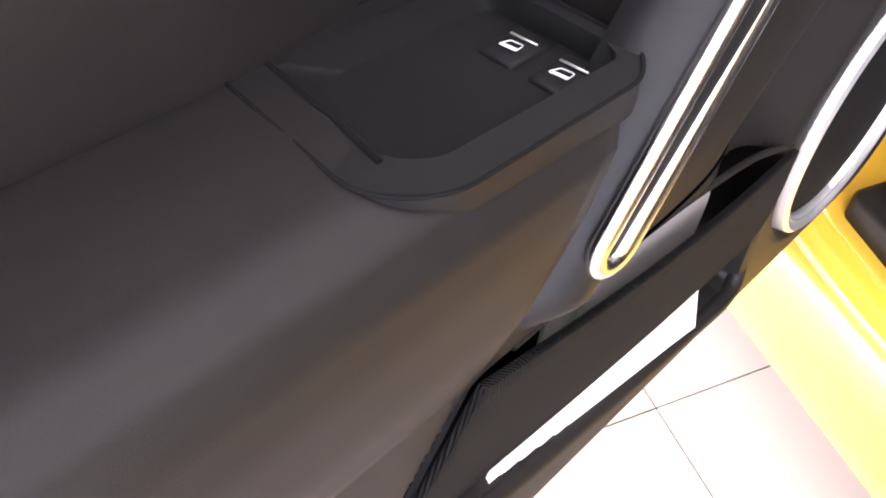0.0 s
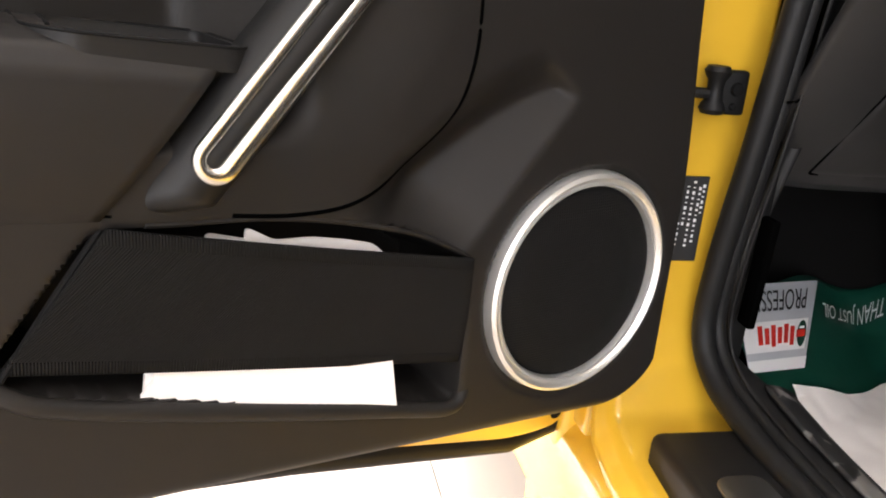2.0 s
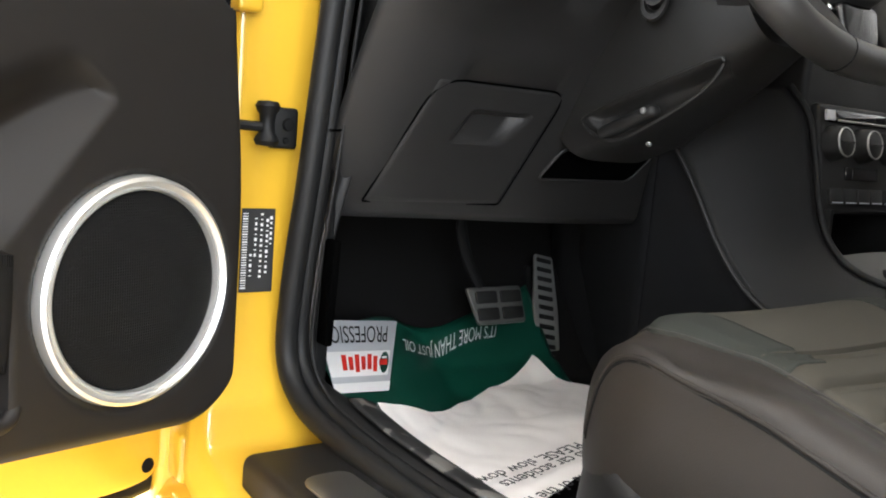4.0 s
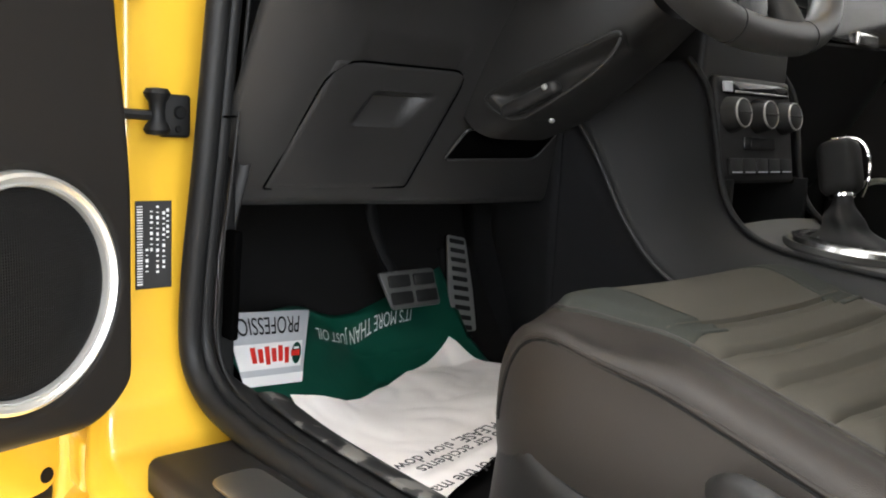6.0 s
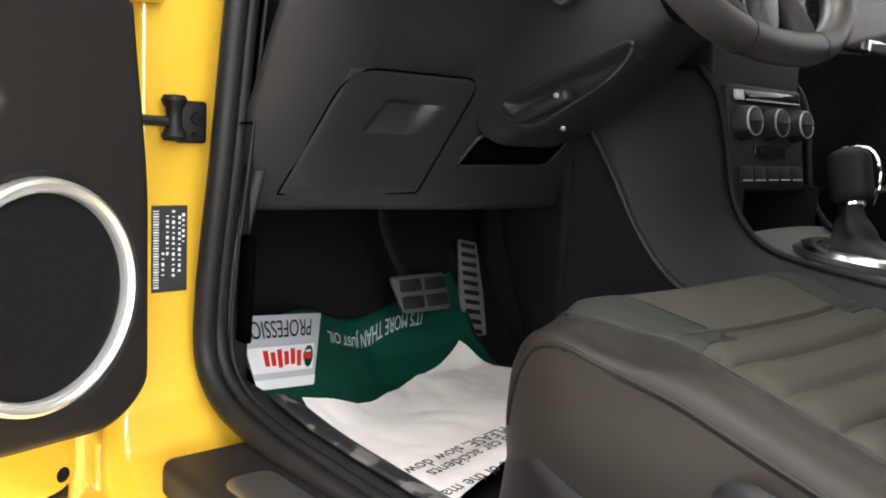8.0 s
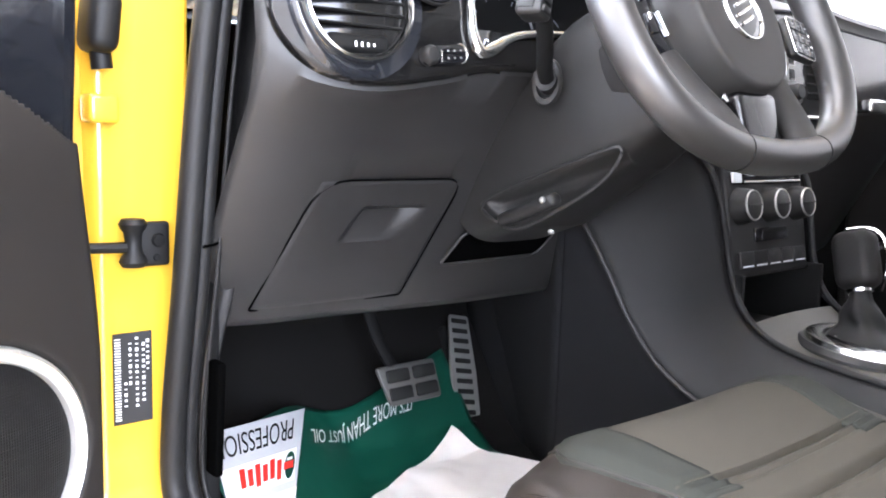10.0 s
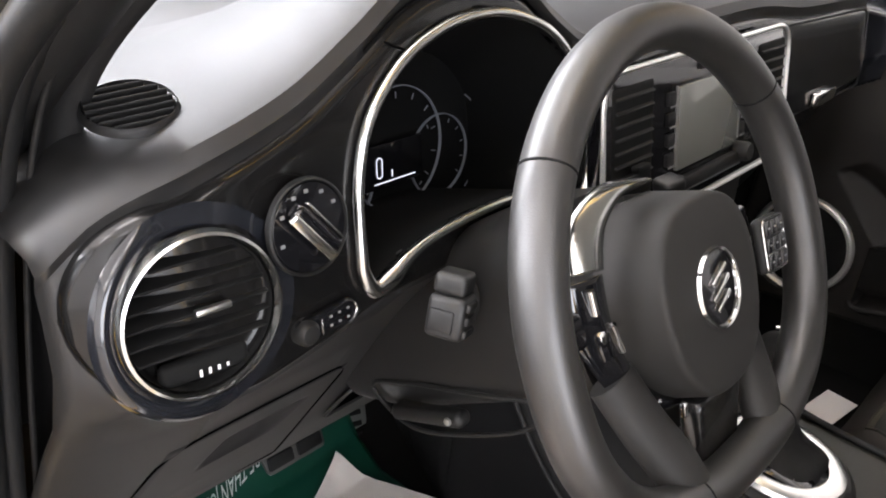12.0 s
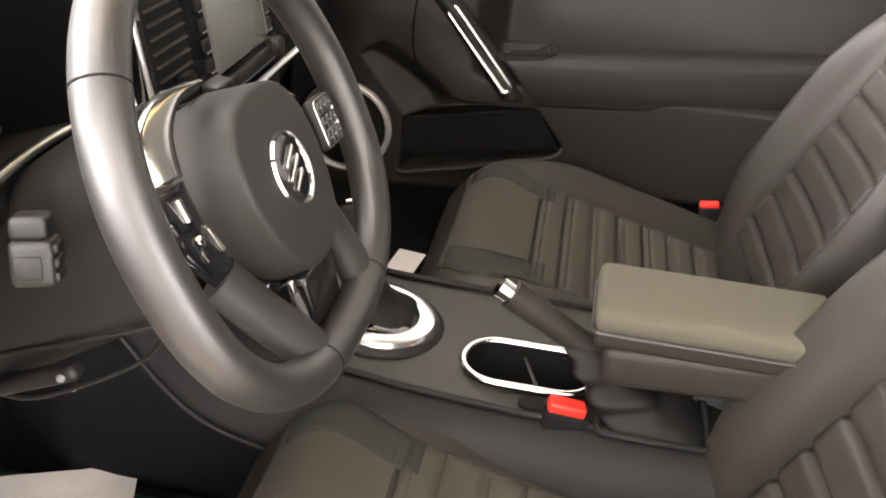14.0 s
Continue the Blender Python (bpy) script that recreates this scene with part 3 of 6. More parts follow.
# ---- yellow car body ----
def build_body():
    body = thing("yellow_car", "bright yellow car with its driver's door open", "car")
    # jamb face with a fillet into the sill
    def jamb(a, b):
        prof = [(0.136, 0.978), (0.138, 0.90), (0.140, 0.75), (0.142, 0.60), (0.142, 0.50), (0.136, 0.445), (0.115, 0.40), (0.075, 0.365), (0.02, 0.347), (-0.06, 0.338), (-0.2, 0.336), (-1.7, 0.336)]
        q = b * (len(prof) - 1)
        i = min(int(q), len(prof) - 2)
        f = q - i
        y = prof[i][0] * (1 - f) + prof[i + 1][0] * f
        z = prof[i][1] * (1 - f) + prof[i + 1][1] * f
        wide = 0.845 + 0.05 * ease(0.46, 0.36, z)
        x = -0.735 - (wide - 0.735) * a
        roll = ease(0.80, 1.0, a)
        return (x, y + 0.030 * roll ** 2 * ease(0.36, 0.5, z), z - 0.030 * roll ** 2 * ease(0.46, 0.36, z))
    thick(part("door_jamb", surf(jamb, 24, 66), YELLOW, body, "yellow painted door jamb"), 0.003)
    part("hinge_pillar", rbox(0.155, 0.10, 0.84, 0.012, 3, m=Matrix.Translation((-0.822, 0.205, 0.553))), YELLOW, body)
    part("underbody", rbox(1.70, 3.4, 0.05, 0.01, m=Matrix.Translation((0, -0.2, 0.165))), DARK, body)
    # rocker panel
    rock = [(-0.74, 0.33), (-0.86, 0.325), (-0.893, 0.30), (-0.905, 0.25), (-0.90, 0.18), (-0.88, 0.13), (-0.84, 0.11), (-0.74, 0.11)]
    part("rocker_panel", prism(rounded(rock, 0.02, 3), 2.1, Matrix(((1, 0, 0, 0), (0, 0, 1, -1.7), (0, 1, 0, 0), (0, 0, 0, 1)))), YELLOW, body)
    # fender ahead of the door
    def fender(a, b):
        y = 0.17 + 1.2 * a
        ang = b * math.pi / 2
        z = 0.25 + 0.80 * math.sin(ang) * (1 - 0.10 * a)
        x = -0.60 - 0.29 * math.cos(ang) ** 0.6 * (1 + 0.10 * math.sin(math.pi * a))
        return (x, y, z)
    thick(part("fender", surf(fender, 16, 18), YELLOW, body), 0.003)
    def bonnet(a, b):
        x = -0.62 + 1.24 * a
        return (x, 0.62 + 0.85 * b, 1.03 - 0.10 * (2 * a - 1) ** 2 - 0.25 * b * b)
    thick(part("bonnet", surf(bonnet, 16, 10), YELLOW, body), 0.003)
    # windscreen pillar outside and roof
    part("pillar", tube(spline([(-0.80, 0.24, 1.00), (-0.755, 0.10, 1.12), (-0.70, -0.10, 1.28), (-0.63, -0.32, 1.42), (-0.56, -0.55, 1.50)], 6), 0.030, 12), YELLOW, body)
    def roof(a, b):
        x = -0.60 + 1.2 * a
        return (x, -0.24 - 1.71 * b, 1.53 - 0.10 * (2 * a - 1) ** 4 - 0.12 * b ** 2)
    thick(part("roof", surf(roof, 16, 12), YELLOW, body), 0.02)
    def liner(a, b):
        x = -0.58 + 1.16 * a
        return (x, -0.26 - 1.66 * b, 1.495 - 0.10 * (2 * a - 1) ** 4 - 0.12 * b ** 2)
    part("headliner", surf(liner, 16, 12), HEADLINER, body, "pale woven headliner")
    # rubber seal and inner sill trim
    edge = [(-0.545, -0.56, 1.455), (-0.612, -0.35, 1.375), (-0.682, -0.13, 1.235), (-0.722, 0.0, 1.125), (-0.740, 0.048, 1.03), (-0.752, 0.070, 0.88), (-0.763, 0.085, 0.68), (-0.768, 0.105, 0.53), (-0.767, 0.108, 0.45), (-0.764, 0.070, 0.408), (-0.760, 0.0, 0.390), (-0.757, -0.10, 0.381), (-0.755, -0.3, 0.376), (-0.752, -0.8, 0.372), (-0.75, -1.6, 0.372)]
    line = spline(edge, 8)
    part("door_seal", tube(line, 0.013, 12, up=(1, 0, 0)), RUBBER, body, "black rubber door seal")
    part("seal_lip", tube([p + Vector((0.020, 0.006, 0.004)) for p in line], 0.009, 10, up=(1, 0, 0)), RUBBER, body)
    def trim(a, b):
        q = line[min(int(a * (len(line) - 1)), len(line) - 1)]
        inner = Vector((0.036 + (0.036 - 0.022 * ease(0.76, 0.56, q.z) + 0.040 * ease(0.425, 0.392, q.z)) * b, 0.022 * math.sin(b * 2.2), -0.002 - 0.012 * b + 0.010 * math.sin(b * math.pi)))
        return q + inner
    thick(part("inner_trim", surf(trim, len(line) - 1, 8), PLASTIC, body, "scuffed black sill and pillar trim"), 0.004)
    part("trim_joint", tube([(-0.752, 0.066, 0.714), (-0.736, 0.075, 0.7145), (-0.716, 0.098, 0.715)], 0.0014, 6), SHUT, body)
    part("trim_slot", rbox(0.010, 0.024, 0.122, 0.003, 2, m=pose(-0.732, 0.083, 0.530, 0, 2, 0)), SHUT, body, "dark slot in the pillar trim")
    low_line = [p for p in line if p.z < 0.402]
    def scuffed(a, b):
        q = low_line[round(a * (len(low_line) - 1))]
        return q + Vector((0.050 + 0.036 * b, 0, 0.0095 - 0.010 * b + 0.003 * math.sin(b * math.pi)))
    thick(part("sill_strip", surf(scuffed, len(low_line) - 1, 6), SCUFF, body, "worn black sill strip with pale scuffs"), 0.003)
    # black sill cover with its metal plate
    cover = part("sill_cover", rbox(0.118, 1.62, 0.075, 0.012, 4, m=Matrix.Translation((-0.797, -0.785, 0.342))), PLASTIC, body, "black plastic sill cover")
    plate = part("sill_plate", prism(rounded([(-0.030, -0.25), (0.030, -0.25), (0.024, 0.25), (-0.030, 0.25)], [0.02, 0.02, 0.016, 0.03], 6), 0.003, Matrix.Translation((-0.806, -0.315, 0.3795)), 0.001), ALU, cover, "brushed metal sill plate")
    for k in range(3):
        part("plate_mark", rbox(0.003, 0.30, 0.0012, 0.0004, 1, m=Matrix.Translation((-0.819 + 0.012 * k, -0.33 - 0.02 * k, 0.3826))), DARK, plate)
    # sticker
    st = part("sticker", rbox(0.041, 0.0016, 0.097, 0.0006, 1, m=Matrix.Translation((-0.797, 0.1395, 0.571))), INK, body, "black sticker with pale print")
    for k, (dx, h, z0) in enumerate([(0.011, 0.070, 0.0), (0.004, 0.080, 0.002), (-0.003, 0.050, 0.012), (0.0155, 0.040, 0.018), (-0.008, 0.030, -0.02)]):
        for j in range(int(h / 0.006)):
            part("print_mark", rbox(0.0030 - 0.0006 * (j % 2), 0.0006, 0.0036 - 0.0012 * ((j + k) % 3), 0, m=Matrix.Translation((-0.797 + dx, 0.1384, 0.571 + z0 + h / 2 - 0.006 * j))), WHITEP, st)
    for k in range(30):
        part("barcode_bar", rbox(0.0062, 0.0006, 0.0010 + 0.0007 * (k * 7 % 3 == 0), 0, m=Matrix.Translation((-0.8130, 0.1384, 0.528 + 0.00295 * k))), WHITEP, st)
    # door check strap with its boot and bracket
    chk = part("door_check", lathe([(0.0, -0.025), (0.011, -0.024), (0.014, -0.019), (0.012, -0.014), (0.009, -0.010), (0.008, 0.0), (0.009, 0.010), (0.012, 0.014), (0.014, 0.019), (0.011, 0.024), (0.0, 0.025)], 20, Matrix.Translation((-0.804, 0.114, 0.716))), RUBBER, body, "black rubber door check boot")
    part("check_arm", tube([(-0.812, 0.112, 0.712), (-0.890, 0.118, 0.714)], 0.0055, 8), RUBBER, chk)
    part("check_bracket", rbox(0.034, 0.012, 0.046, 0.004, 3, m=Matrix.Translation((-0.778, 0.130, 0.712))), RUBBER, chk, "black steel bracket")
    part("bolt", lathe([(0.0, 0.004), (0.006, 0.0035), (0.0075, 0.0)], 12, frame_of((-0.774, 0.124, 0.716), (0, -1, 0))), DARK, chk)
    part("bolt", lathe([(0.0, 0.003), (0.003, 0.0025), (0.004, 0.0)], 12, frame_of((-0.776, 0.124, 0.698), (0, -1, 0))), DARK, chk)
    part("hinge_bracket", rbox(0.030, 0.030, 0.028, 0.005, 3, m=Matrix.Translation((-0.828, 0.130, 0.847))), YELLOW, body, "yellow painted hinge bracket")
    part("hinge", rbox(0.045, 0.05, 0.06, 0.008, 3, m=Matrix.Translation((-0.862, 0.145, 0.34))), YELLOW, body, "yellow painted door hinge")
    part("cable_boot", rbox(0.030, 0.05, 0.060, 0.012, 3, m=pose(-0.832, 0.115, 0.928, 0, 6, 0)), RUBBER, body, "black rubber cable boot")
    part("boot_neck", tube([(-0.832, 0.115, 0.902), (-0.830, 0.115, 0.884)], 0.010, 10), RUBBER, body)
    # inside of the windscreen pillar
    def inpil(a, b):
        base = spline([(-0.735, 0.16, 0.98), (-0.705, 0.06, 1.10), (-0.665, -0.10, 1.25), (-0.60, -0.32, 1.40), (-0.53, -0.55, 1.48)], 6)
        q = base[min(int(a * (len(base) - 1)), len(base) - 1)]
        t = b * math.pi
        return q + Vector((-0.035 * math.cos(t) , 0.02 * math.cos(t) - 0.035 * math.sin(t), 0.0))
    thick(part("pillar_trim", surf(inpil, 24, 10), PLASTIC, body), 0.003)
    # floor, toe board, tunnel side and outer walls of the cabin
    def floorpan(a, b):
        x = -0.72 + 1.46 * a
        prof = [(-1.9, 0.30), (-0.8, 0.30), (0.22, 0.30), (0.27, 0.305), (0.31, 0.335), (0.42, 0.478), (0.55, 0.66), (0.58, 1.0)]
        q = b * (len(prof) - 1)
        i = min(int(q), len(prof) - 2)
        f = q - i
        return (x, prof[i][0] * (1 - f) + prof[i + 1][0] * f, prof[i][1] * (1 - f) + prof[i + 1][1] * f)
    thick(part("floor_pan", surf(floorpan, 4, 28), CARPET, body, "black carpet"), 0.01)
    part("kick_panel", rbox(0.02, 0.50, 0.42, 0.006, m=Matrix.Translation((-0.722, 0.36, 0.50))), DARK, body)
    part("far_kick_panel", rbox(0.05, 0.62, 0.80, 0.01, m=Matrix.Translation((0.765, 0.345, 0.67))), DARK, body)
    part("rear_bulkhead", rbox(1.46, 0.04, 1.1, 0.01, m=Matrix.Translation((0.0, -1.85, 0.85))), CARPET, body)
    part("rear_quarter", rbox(0.05, 0.55, 1.0, 0.02, m=Matrix.Translation((-0.82, -1.62, 0.85))), YELLOW, body)
    part("far_sill", rbox(0.09, 2.0, 0.30, 0.02, m=Matrix.Translation((0.800, -0.75, 0.41))), PLASTIC, body)
    for sx in (-1, 1):
        part("rear_side", rbox(0.04, 0.62, 1.15, 0.015, m=Matrix.Translation((sx * 0.70, -1.60, 0.88))), DARK, body, "dark rear side lining")
        part("roof_rail", tube(spline([(sx * 0.53, -0.52, 1.49), (sx * 0.60, -0.9, 1.47), (sx * 0.62, -1.3, 1.44), (sx * 0.64, -1.7, 1.36)], 6), 0.055, 12), HEADLINER, body)
    part("tailgate_lining", rbox(1.40, 0.03, 0.45, 0.01, m=pose(0, -1.86, 1.30, -12, 0, 0)), DARK, body)
    ws = part("windscreen", surf(lambda a, b: (-0.66 + 1.32 * a, 0.60 - 0.84 * b, 1.03 + 0.47 * b - 0.05 * (2 * a - 1) ** 2), 10, 10), GLASS, body, "clear windscreen")
    ws.visible_shadow = False
    return body


build_body()


# ---- dashboard ----
HOOD = [(-0.74, 0.965), (-0.70, 1.005), (-0.64, 1.030), (-0.56, 1.055), (-0.50, 1.085), (-0.44, 1.118), (-0.38, 1.130), (-0.31, 1.118), (-0.25, 1.075), (-0.19, 1.045), (0.0, 1.045), (0.2, 1.045), (0.35, 1.03), (0.6, 1.02), (0.74, 1.0)]
FOOT = [(-0.745, 0.93), (-0.73, 0.905), (-0.70, 0.880), (-0.64, 0.870), (-0.56, 0.880), (-0.48, 0.895), (-0.2, 0.895), (0.0, 0.88), (0.3, 0.88), (0.74, 0.90)]


def fascia_y(x, z):
    y = -0.052 + 2.6 * max(0.0, -0.60 - x) ** 2 + 2.6 * max(0.0, x - 0.60) ** 2
    return y + 0.20 * (z - 0.95) * (1 if z > 0.95 else 0.5)


def dash_profile(x):
    zt, zb = curve_at(HOOD, x), curve_at(FOOT, x)
    side = 2.6 * max(0.0, -0.62 - x) ** 2 + 2.6 * max(0.0, x - 0.62) ** 2
    low = 0.605 + 0.007 * ease(-0.3, -0.66, x)
    pts = [(0.30, low + 0.03), (0.20, low - 0.004), (0.128 + side, low), (0.111 + side, low + 0.012), (0.076 + side, 0.68), (0.036 + side, 0.75), (-0.004 + side, 0.82), (-0.028 + side, 0.858)]
    n = 6
    pts += [(fascia_y(x, zb + (zt - zb) * k / n), zb + (zt - zb) * k / n) for k in range(n + 1)]
    y0 = pts[-1][0]
    pts += [(y0 - 0.004, zt + 0.010), (y0 + 0.004, zt + 0.020), (y0 + 0.03, zt + 0.024)]
    # the pad behind: high over the cluster, falling to a common top
    flat = 1.045 - 0.05 * ease(-0.62, -0.74, x)
    for k in range(1, 7):
        t = k / 6
        pts.append((y0 + 0.03 + (0.60 - y0) * t, (zt + 0.024) * (1 - ease(0, 0.55, t)) + flat * ease(0, 0.55, t) - 0.03 * t))
    return pts


def dash_bm(x_from, x_to, n):
    return surf(lambda a, b: (lambda p: (x_from + (x_to - x_from) * a, *p))(
        (lambda q: q[min(round(b * (len(q) - 1)), len(q) - 1)])(dash_profile(x_from + (x_to - x_from) * a))), n, len(dash_profile(0)) - 1)


def inside(poly, x, z):
    hit = False
    for (a, b), (c, d) in zip(poly, poly[1:] + poly[:1]):
        if (b > z) != (d > z) and x < (c - a) * (z - b) / (d - b) + a:
            hit = not hit
    return hit


CLUSTER = [(-0.509, 0.917), (-0.519, 0.935), (-0.520, 0.960), (-0.516, 1.004), (-0.499, 1.046), (-0.461, 1.081), (-0.412, 1.100), (-0.367, 1.105), (-0.322, 1.100), (-0.273, 1.081), (-0.235, 1.046), (-0.218, 1.004), (-0.214, 0.960), (-0.215, 0.935), (-0.225, 0.917),
           (-0.244, 0.922), (-0.262, 0.9315), (-0.288, 0.9395), (-0.329, 0.9445), (-0.367, 0.946), (-0.405, 0.9445), (-0.446, 0.9395), (-0.472, 0.9315), (-0.490, 0.922)]


def pierce(bm, whole):
    """Opens the cluster's hole in a surface of the dashboard."""
    gone = [f for f in bm.faces if f.calc_center_median().y < 0.02 and (any if whole else all)(inside(CLUSTER, v.co.x, v.co.z) for v in f.verts)]
    bmesh.ops.delete(bm, geom=gone, context="FACES")
    return bm


def build_dash():
    dash = thing("dashboard", "charcoal car dashboard with a glossy dark fascia and round air vent", "dashboard")
    body_bm = pierce(dash_bm(-0.735, 0.74, 150), True)
    behind_flap = [f for f in body_bm.faces if all(-0.625 < v.co.x < -0.465 and 0.675 < v.co.z < 0.765 and v.co.y < 0.2 for v in f.verts)]
    bmesh.ops.delete(body_bm, geom=behind_flap, context="FACES")
    thick(part("dash_body", body_bm, DASHTOP, dash), 0.004)
    def fascia(a, b):
        x = -0.7279 + 1.4539 * a
        zb, zt = curve_at(FOOT, x), curve_at(HOOD, x)
        if x < -0.66:
            k = math.sqrt(max(0.0, 1 - ((-0.66 - x) / 0.068) ** 2))
            mid = 0.950
            zb, zt = mid - 0.077 * k, mid + 0.0735 * k
        z = zb + (zt - zb) * b
        edge = min(b, 1 - b) * (zt - zb)
        return (x, fascia_y(x, z) - 0.006 + 0.011 * (1 - ease(0.0, 0.013, edge)) ** 2 - 0.004 * (1 - ease(0.052, 0.075, math.hypot(x + 0.6575, z - 0.951))), z)
    thick(part("fascia", pierce(surf(fascia, 560, 64), True), GLOSS, dash, "glossy dark grey fascia panel"), 0.006)
    part("fascia_joint", tube([(-0.474, fascia_y(-0.474, 1.092) - 0.0066, 1.096), (-0.443, fascia_y(-0.443, 1.082) - 0.0066, 1.083)], 0.0009, 6), SHUT, dash)
    # round vent
    vm = frame_of((-0.6575, -0.060, 0.951), (-0.10, -0.98, 0.16))
    def brim(a, b):
        """Raised crescent on the outer side of the vent, dying away towards the middle of the car."""
        t = 2 * math.pi * a
        side = max(0.0, math.cos(t - math.radians(196))) ** 0.7
        return vm @ Vector(((0.0575 + 0.0155 * b) * math.cos(t), (0.0575 + 0.0155 * b) * math.sin(t), -0.006 + 0.013 * side * math.sin(math.pi * (0.12 + 0.80 * b)) ** 0.6))
    part("vent_brim", surf(brim, 96, 12, closed_u=True), SAIL, dash, "glossy black crescent rim")
    vent = part("air_vent", lathe([(0.053, -0.03), (0.0528, 0.004), (0.054, 0.007), (0.0560, 0.006), (0.0575, 0.0)], 72, vm), RING, dash, "round air vent with a chrome ring")
    part("vent_bowl", lathe([(0.0, -0.028), (0.048, -0.028), (0.0515, 0.0)], 48, vm), DARK, vent)
    for k in range(-2, 4):
        y = 0.0118 * k + 0.004
        half = math.sqrt(0.050 ** 2 - y ** 2)
        part("slat", rbox(2 * half, 0.0022, 0.020, 0.0008, 1, m=vm @ pose(0, y, -0.010, 14, 0, 0)), DARK, vent)
    part("vent_tab", rbox(0.026, 0.005, 0.006, 0.002, 2, m=vm @ pose(0.006, 0.004, 0.004)), ALU, vent, "silver adjusting tab")
    part("vent_wheel", rbox(0.064, 0.017, 0.010, 0.006, 3, m=vm @ pose(0.000, -0.0375, -0.008)), DARK, vent)
    for k in range(4):
        part("vent_mark", rbox(0.0018, 0.005 - 0.0008 * k, 0.0006, 0, m=vm @ pose(-0.006 + 0.0065 * k, -0.040, -0.0006)), WHITEP, vent)
    # demister vent on top
    dm = frame_of((-0.642, 0.035, 1.0590), (-0.16, -0.20, 1.0), (0.25, 1, 0)) @ Matrix.Diagonal((0.50, 0.63, 1, 1))
    dv = part("demister_vent", surf(lambda a, b: dm @ Vector(((0.060 + 0.005 * b) * math.cos(2 * math.pi * a), (0.047 + 0.005 * b) * math.sin(2 * math.pi * a), 0.005 - 0.006 * b * b)), 48, 4, closed_u=True), PLASTIC, dash, "oval demister vent")
    part("vent_floor", surf(lambda a, b: dm @ Vector((0.060 * b * math.cos(2 * math.pi * a), 0.047 * b * math.sin(2 * math.pi * a), 0.0005)), 32, 2, closed_u=True), DARK, dv)
    for k in range(-3, 4):
        y = 0.0125 * k
        half = 0.058 * math.sqrt(1 - (y / 0.047) ** 2)
        part("slat", rbox(2 * half, 0.003, 0.006, 0.001, 1, m=dm @ pose(0, y, 0.003, 25, 0, 0)), PLASTIC, dv)
    # light switch
    lm = frame_of((-0.573, -0.063, 0.989), (0.0, -0.98, 0.2)) @ Matrix.Scale(0.86, 4)
    sw = part("light_switch", lathe([(0.0, 0.003), (0.036, 0.003), (0.038, 0.001), (0.039, -0.004)], 48, lm), PIANO, dash, "round headlamp switch")
    part("switch_rim", lathe([(0.0375, 0.002), (0.0385, 0.004), (0.040, 0.003), (0.0405, -0.002)], 48, lm), PLASTIC, sw)
    part("rotary_grip", rbox(0.013, 0.056, 0.014, 0.004, 3, m=lm @ pose(0, 0, 0.009, 0, 0, 40)), PIANO, sw)
    part("grip_edge", rbox(0.0022, 0.050, 0.005, 0.001, 2, m=lm @ pose(0.0066, 0.0055, 0.0145, 0, 0, 40)), RING, sw, "chrome edge")
    part("grip_edge", rbox(0.0088, 0.056, 0.0055, 0.002, 3, m=lm @ pose(-0.0062, -0.0052, 0.0140, 0, 0, 40) @ pose(0, 0, 0, 0, -22, 0)), LOOP, sw, "chrome edge")
    for a in (150, 115, 90, 60, 30, 195):
        part("switch_mark", rbox(0.004, 0.003, 0.0006, 0, m=lm @ pose(0.030 * math.cos(radians(a)), 0.030 * math.sin(radians(a)), 0.0034)), DIM, sw)
    # dimmer panel
    dmx = frame_of((-0.559, -0.064, 0.909), (-0.05, -0.98, 0.15))
    dim = part("dimmer_panel", prism(rounded([(-0.028, -0.010), (0.028, -0.010), (0.028, 0.010), (-0.028, 0.010)], 0.009), 0.006, dmx @ pose(0, 0, 0, 0, 0, 6), 0.002), PIANO, dash)
    part("dimmer_rim", tube([dmx @ pose(0, 0, 0, 0, 0, 6) @ Vector((0.018 + 0.0098 * math.cos(a), 0.0098 * math.sin(a), 0.0058)) for a in (radians(-90 + 12 * k) for k in range(16))], 0.0009, 6), RING, dim, "bright edge")
    part("dimmer_wheel", lathe([(0.0, 0.013), (0.007, 0.012), (0.0098, 0.008), (0.0102, 0.0)], 24, dmx @ pose(-0.019, -0.002, 0)), PLASTIC, dim)
    part("dimmer_slot", rbox(0.0014, 0.012, 0.0008, 0.0002, 1, m=dmx @ pose(-0.005, -0.002, 0.0064)), RING, dim)
    for k in range(3):
        for j in (-1, 1):
            part("dimmer_mark", rbox(0.0022, 0.0016, 0.0006, 0, m=dmx @ pose(0.003 + 0.008 * k, 0.0036 * j + 0.0008 * k, 0.0064)), DIM, dim)
    # glove box lid with its pull
    lid = rounded([(0.275, 0.890), (0.62, 0.890), (0.62, 1.012), (0.275, 1.022)], 0.018)
    part("glove_box_gap", tube([(x, fascia_y(x, z) - 0.0062, z) for x, z in lid], 0.0016, 6, closed=True), DARK, dash)
    part("glove_box_pull", rbox(0.085, 0.012, 0.024, 0.005, 3, m=Matrix.Translation((0.445, fascia_y(0.44, 0.9) - 0.010, 0.900))), BRIGHT, dash, "chrome glove box pull")
    # cover under the wheel: storage flap with a finger recess
    def knee(x, z):
        p = dash_profile(x)
        for (y0, z0), (y1, z1) in zip(p[2:], p[3:]):
            if z0 <= z <= z1 and z1 > z0:
                return y0 + (y1 - y0) * (z - z0) / (z1 - z0)
        return p[3][0]
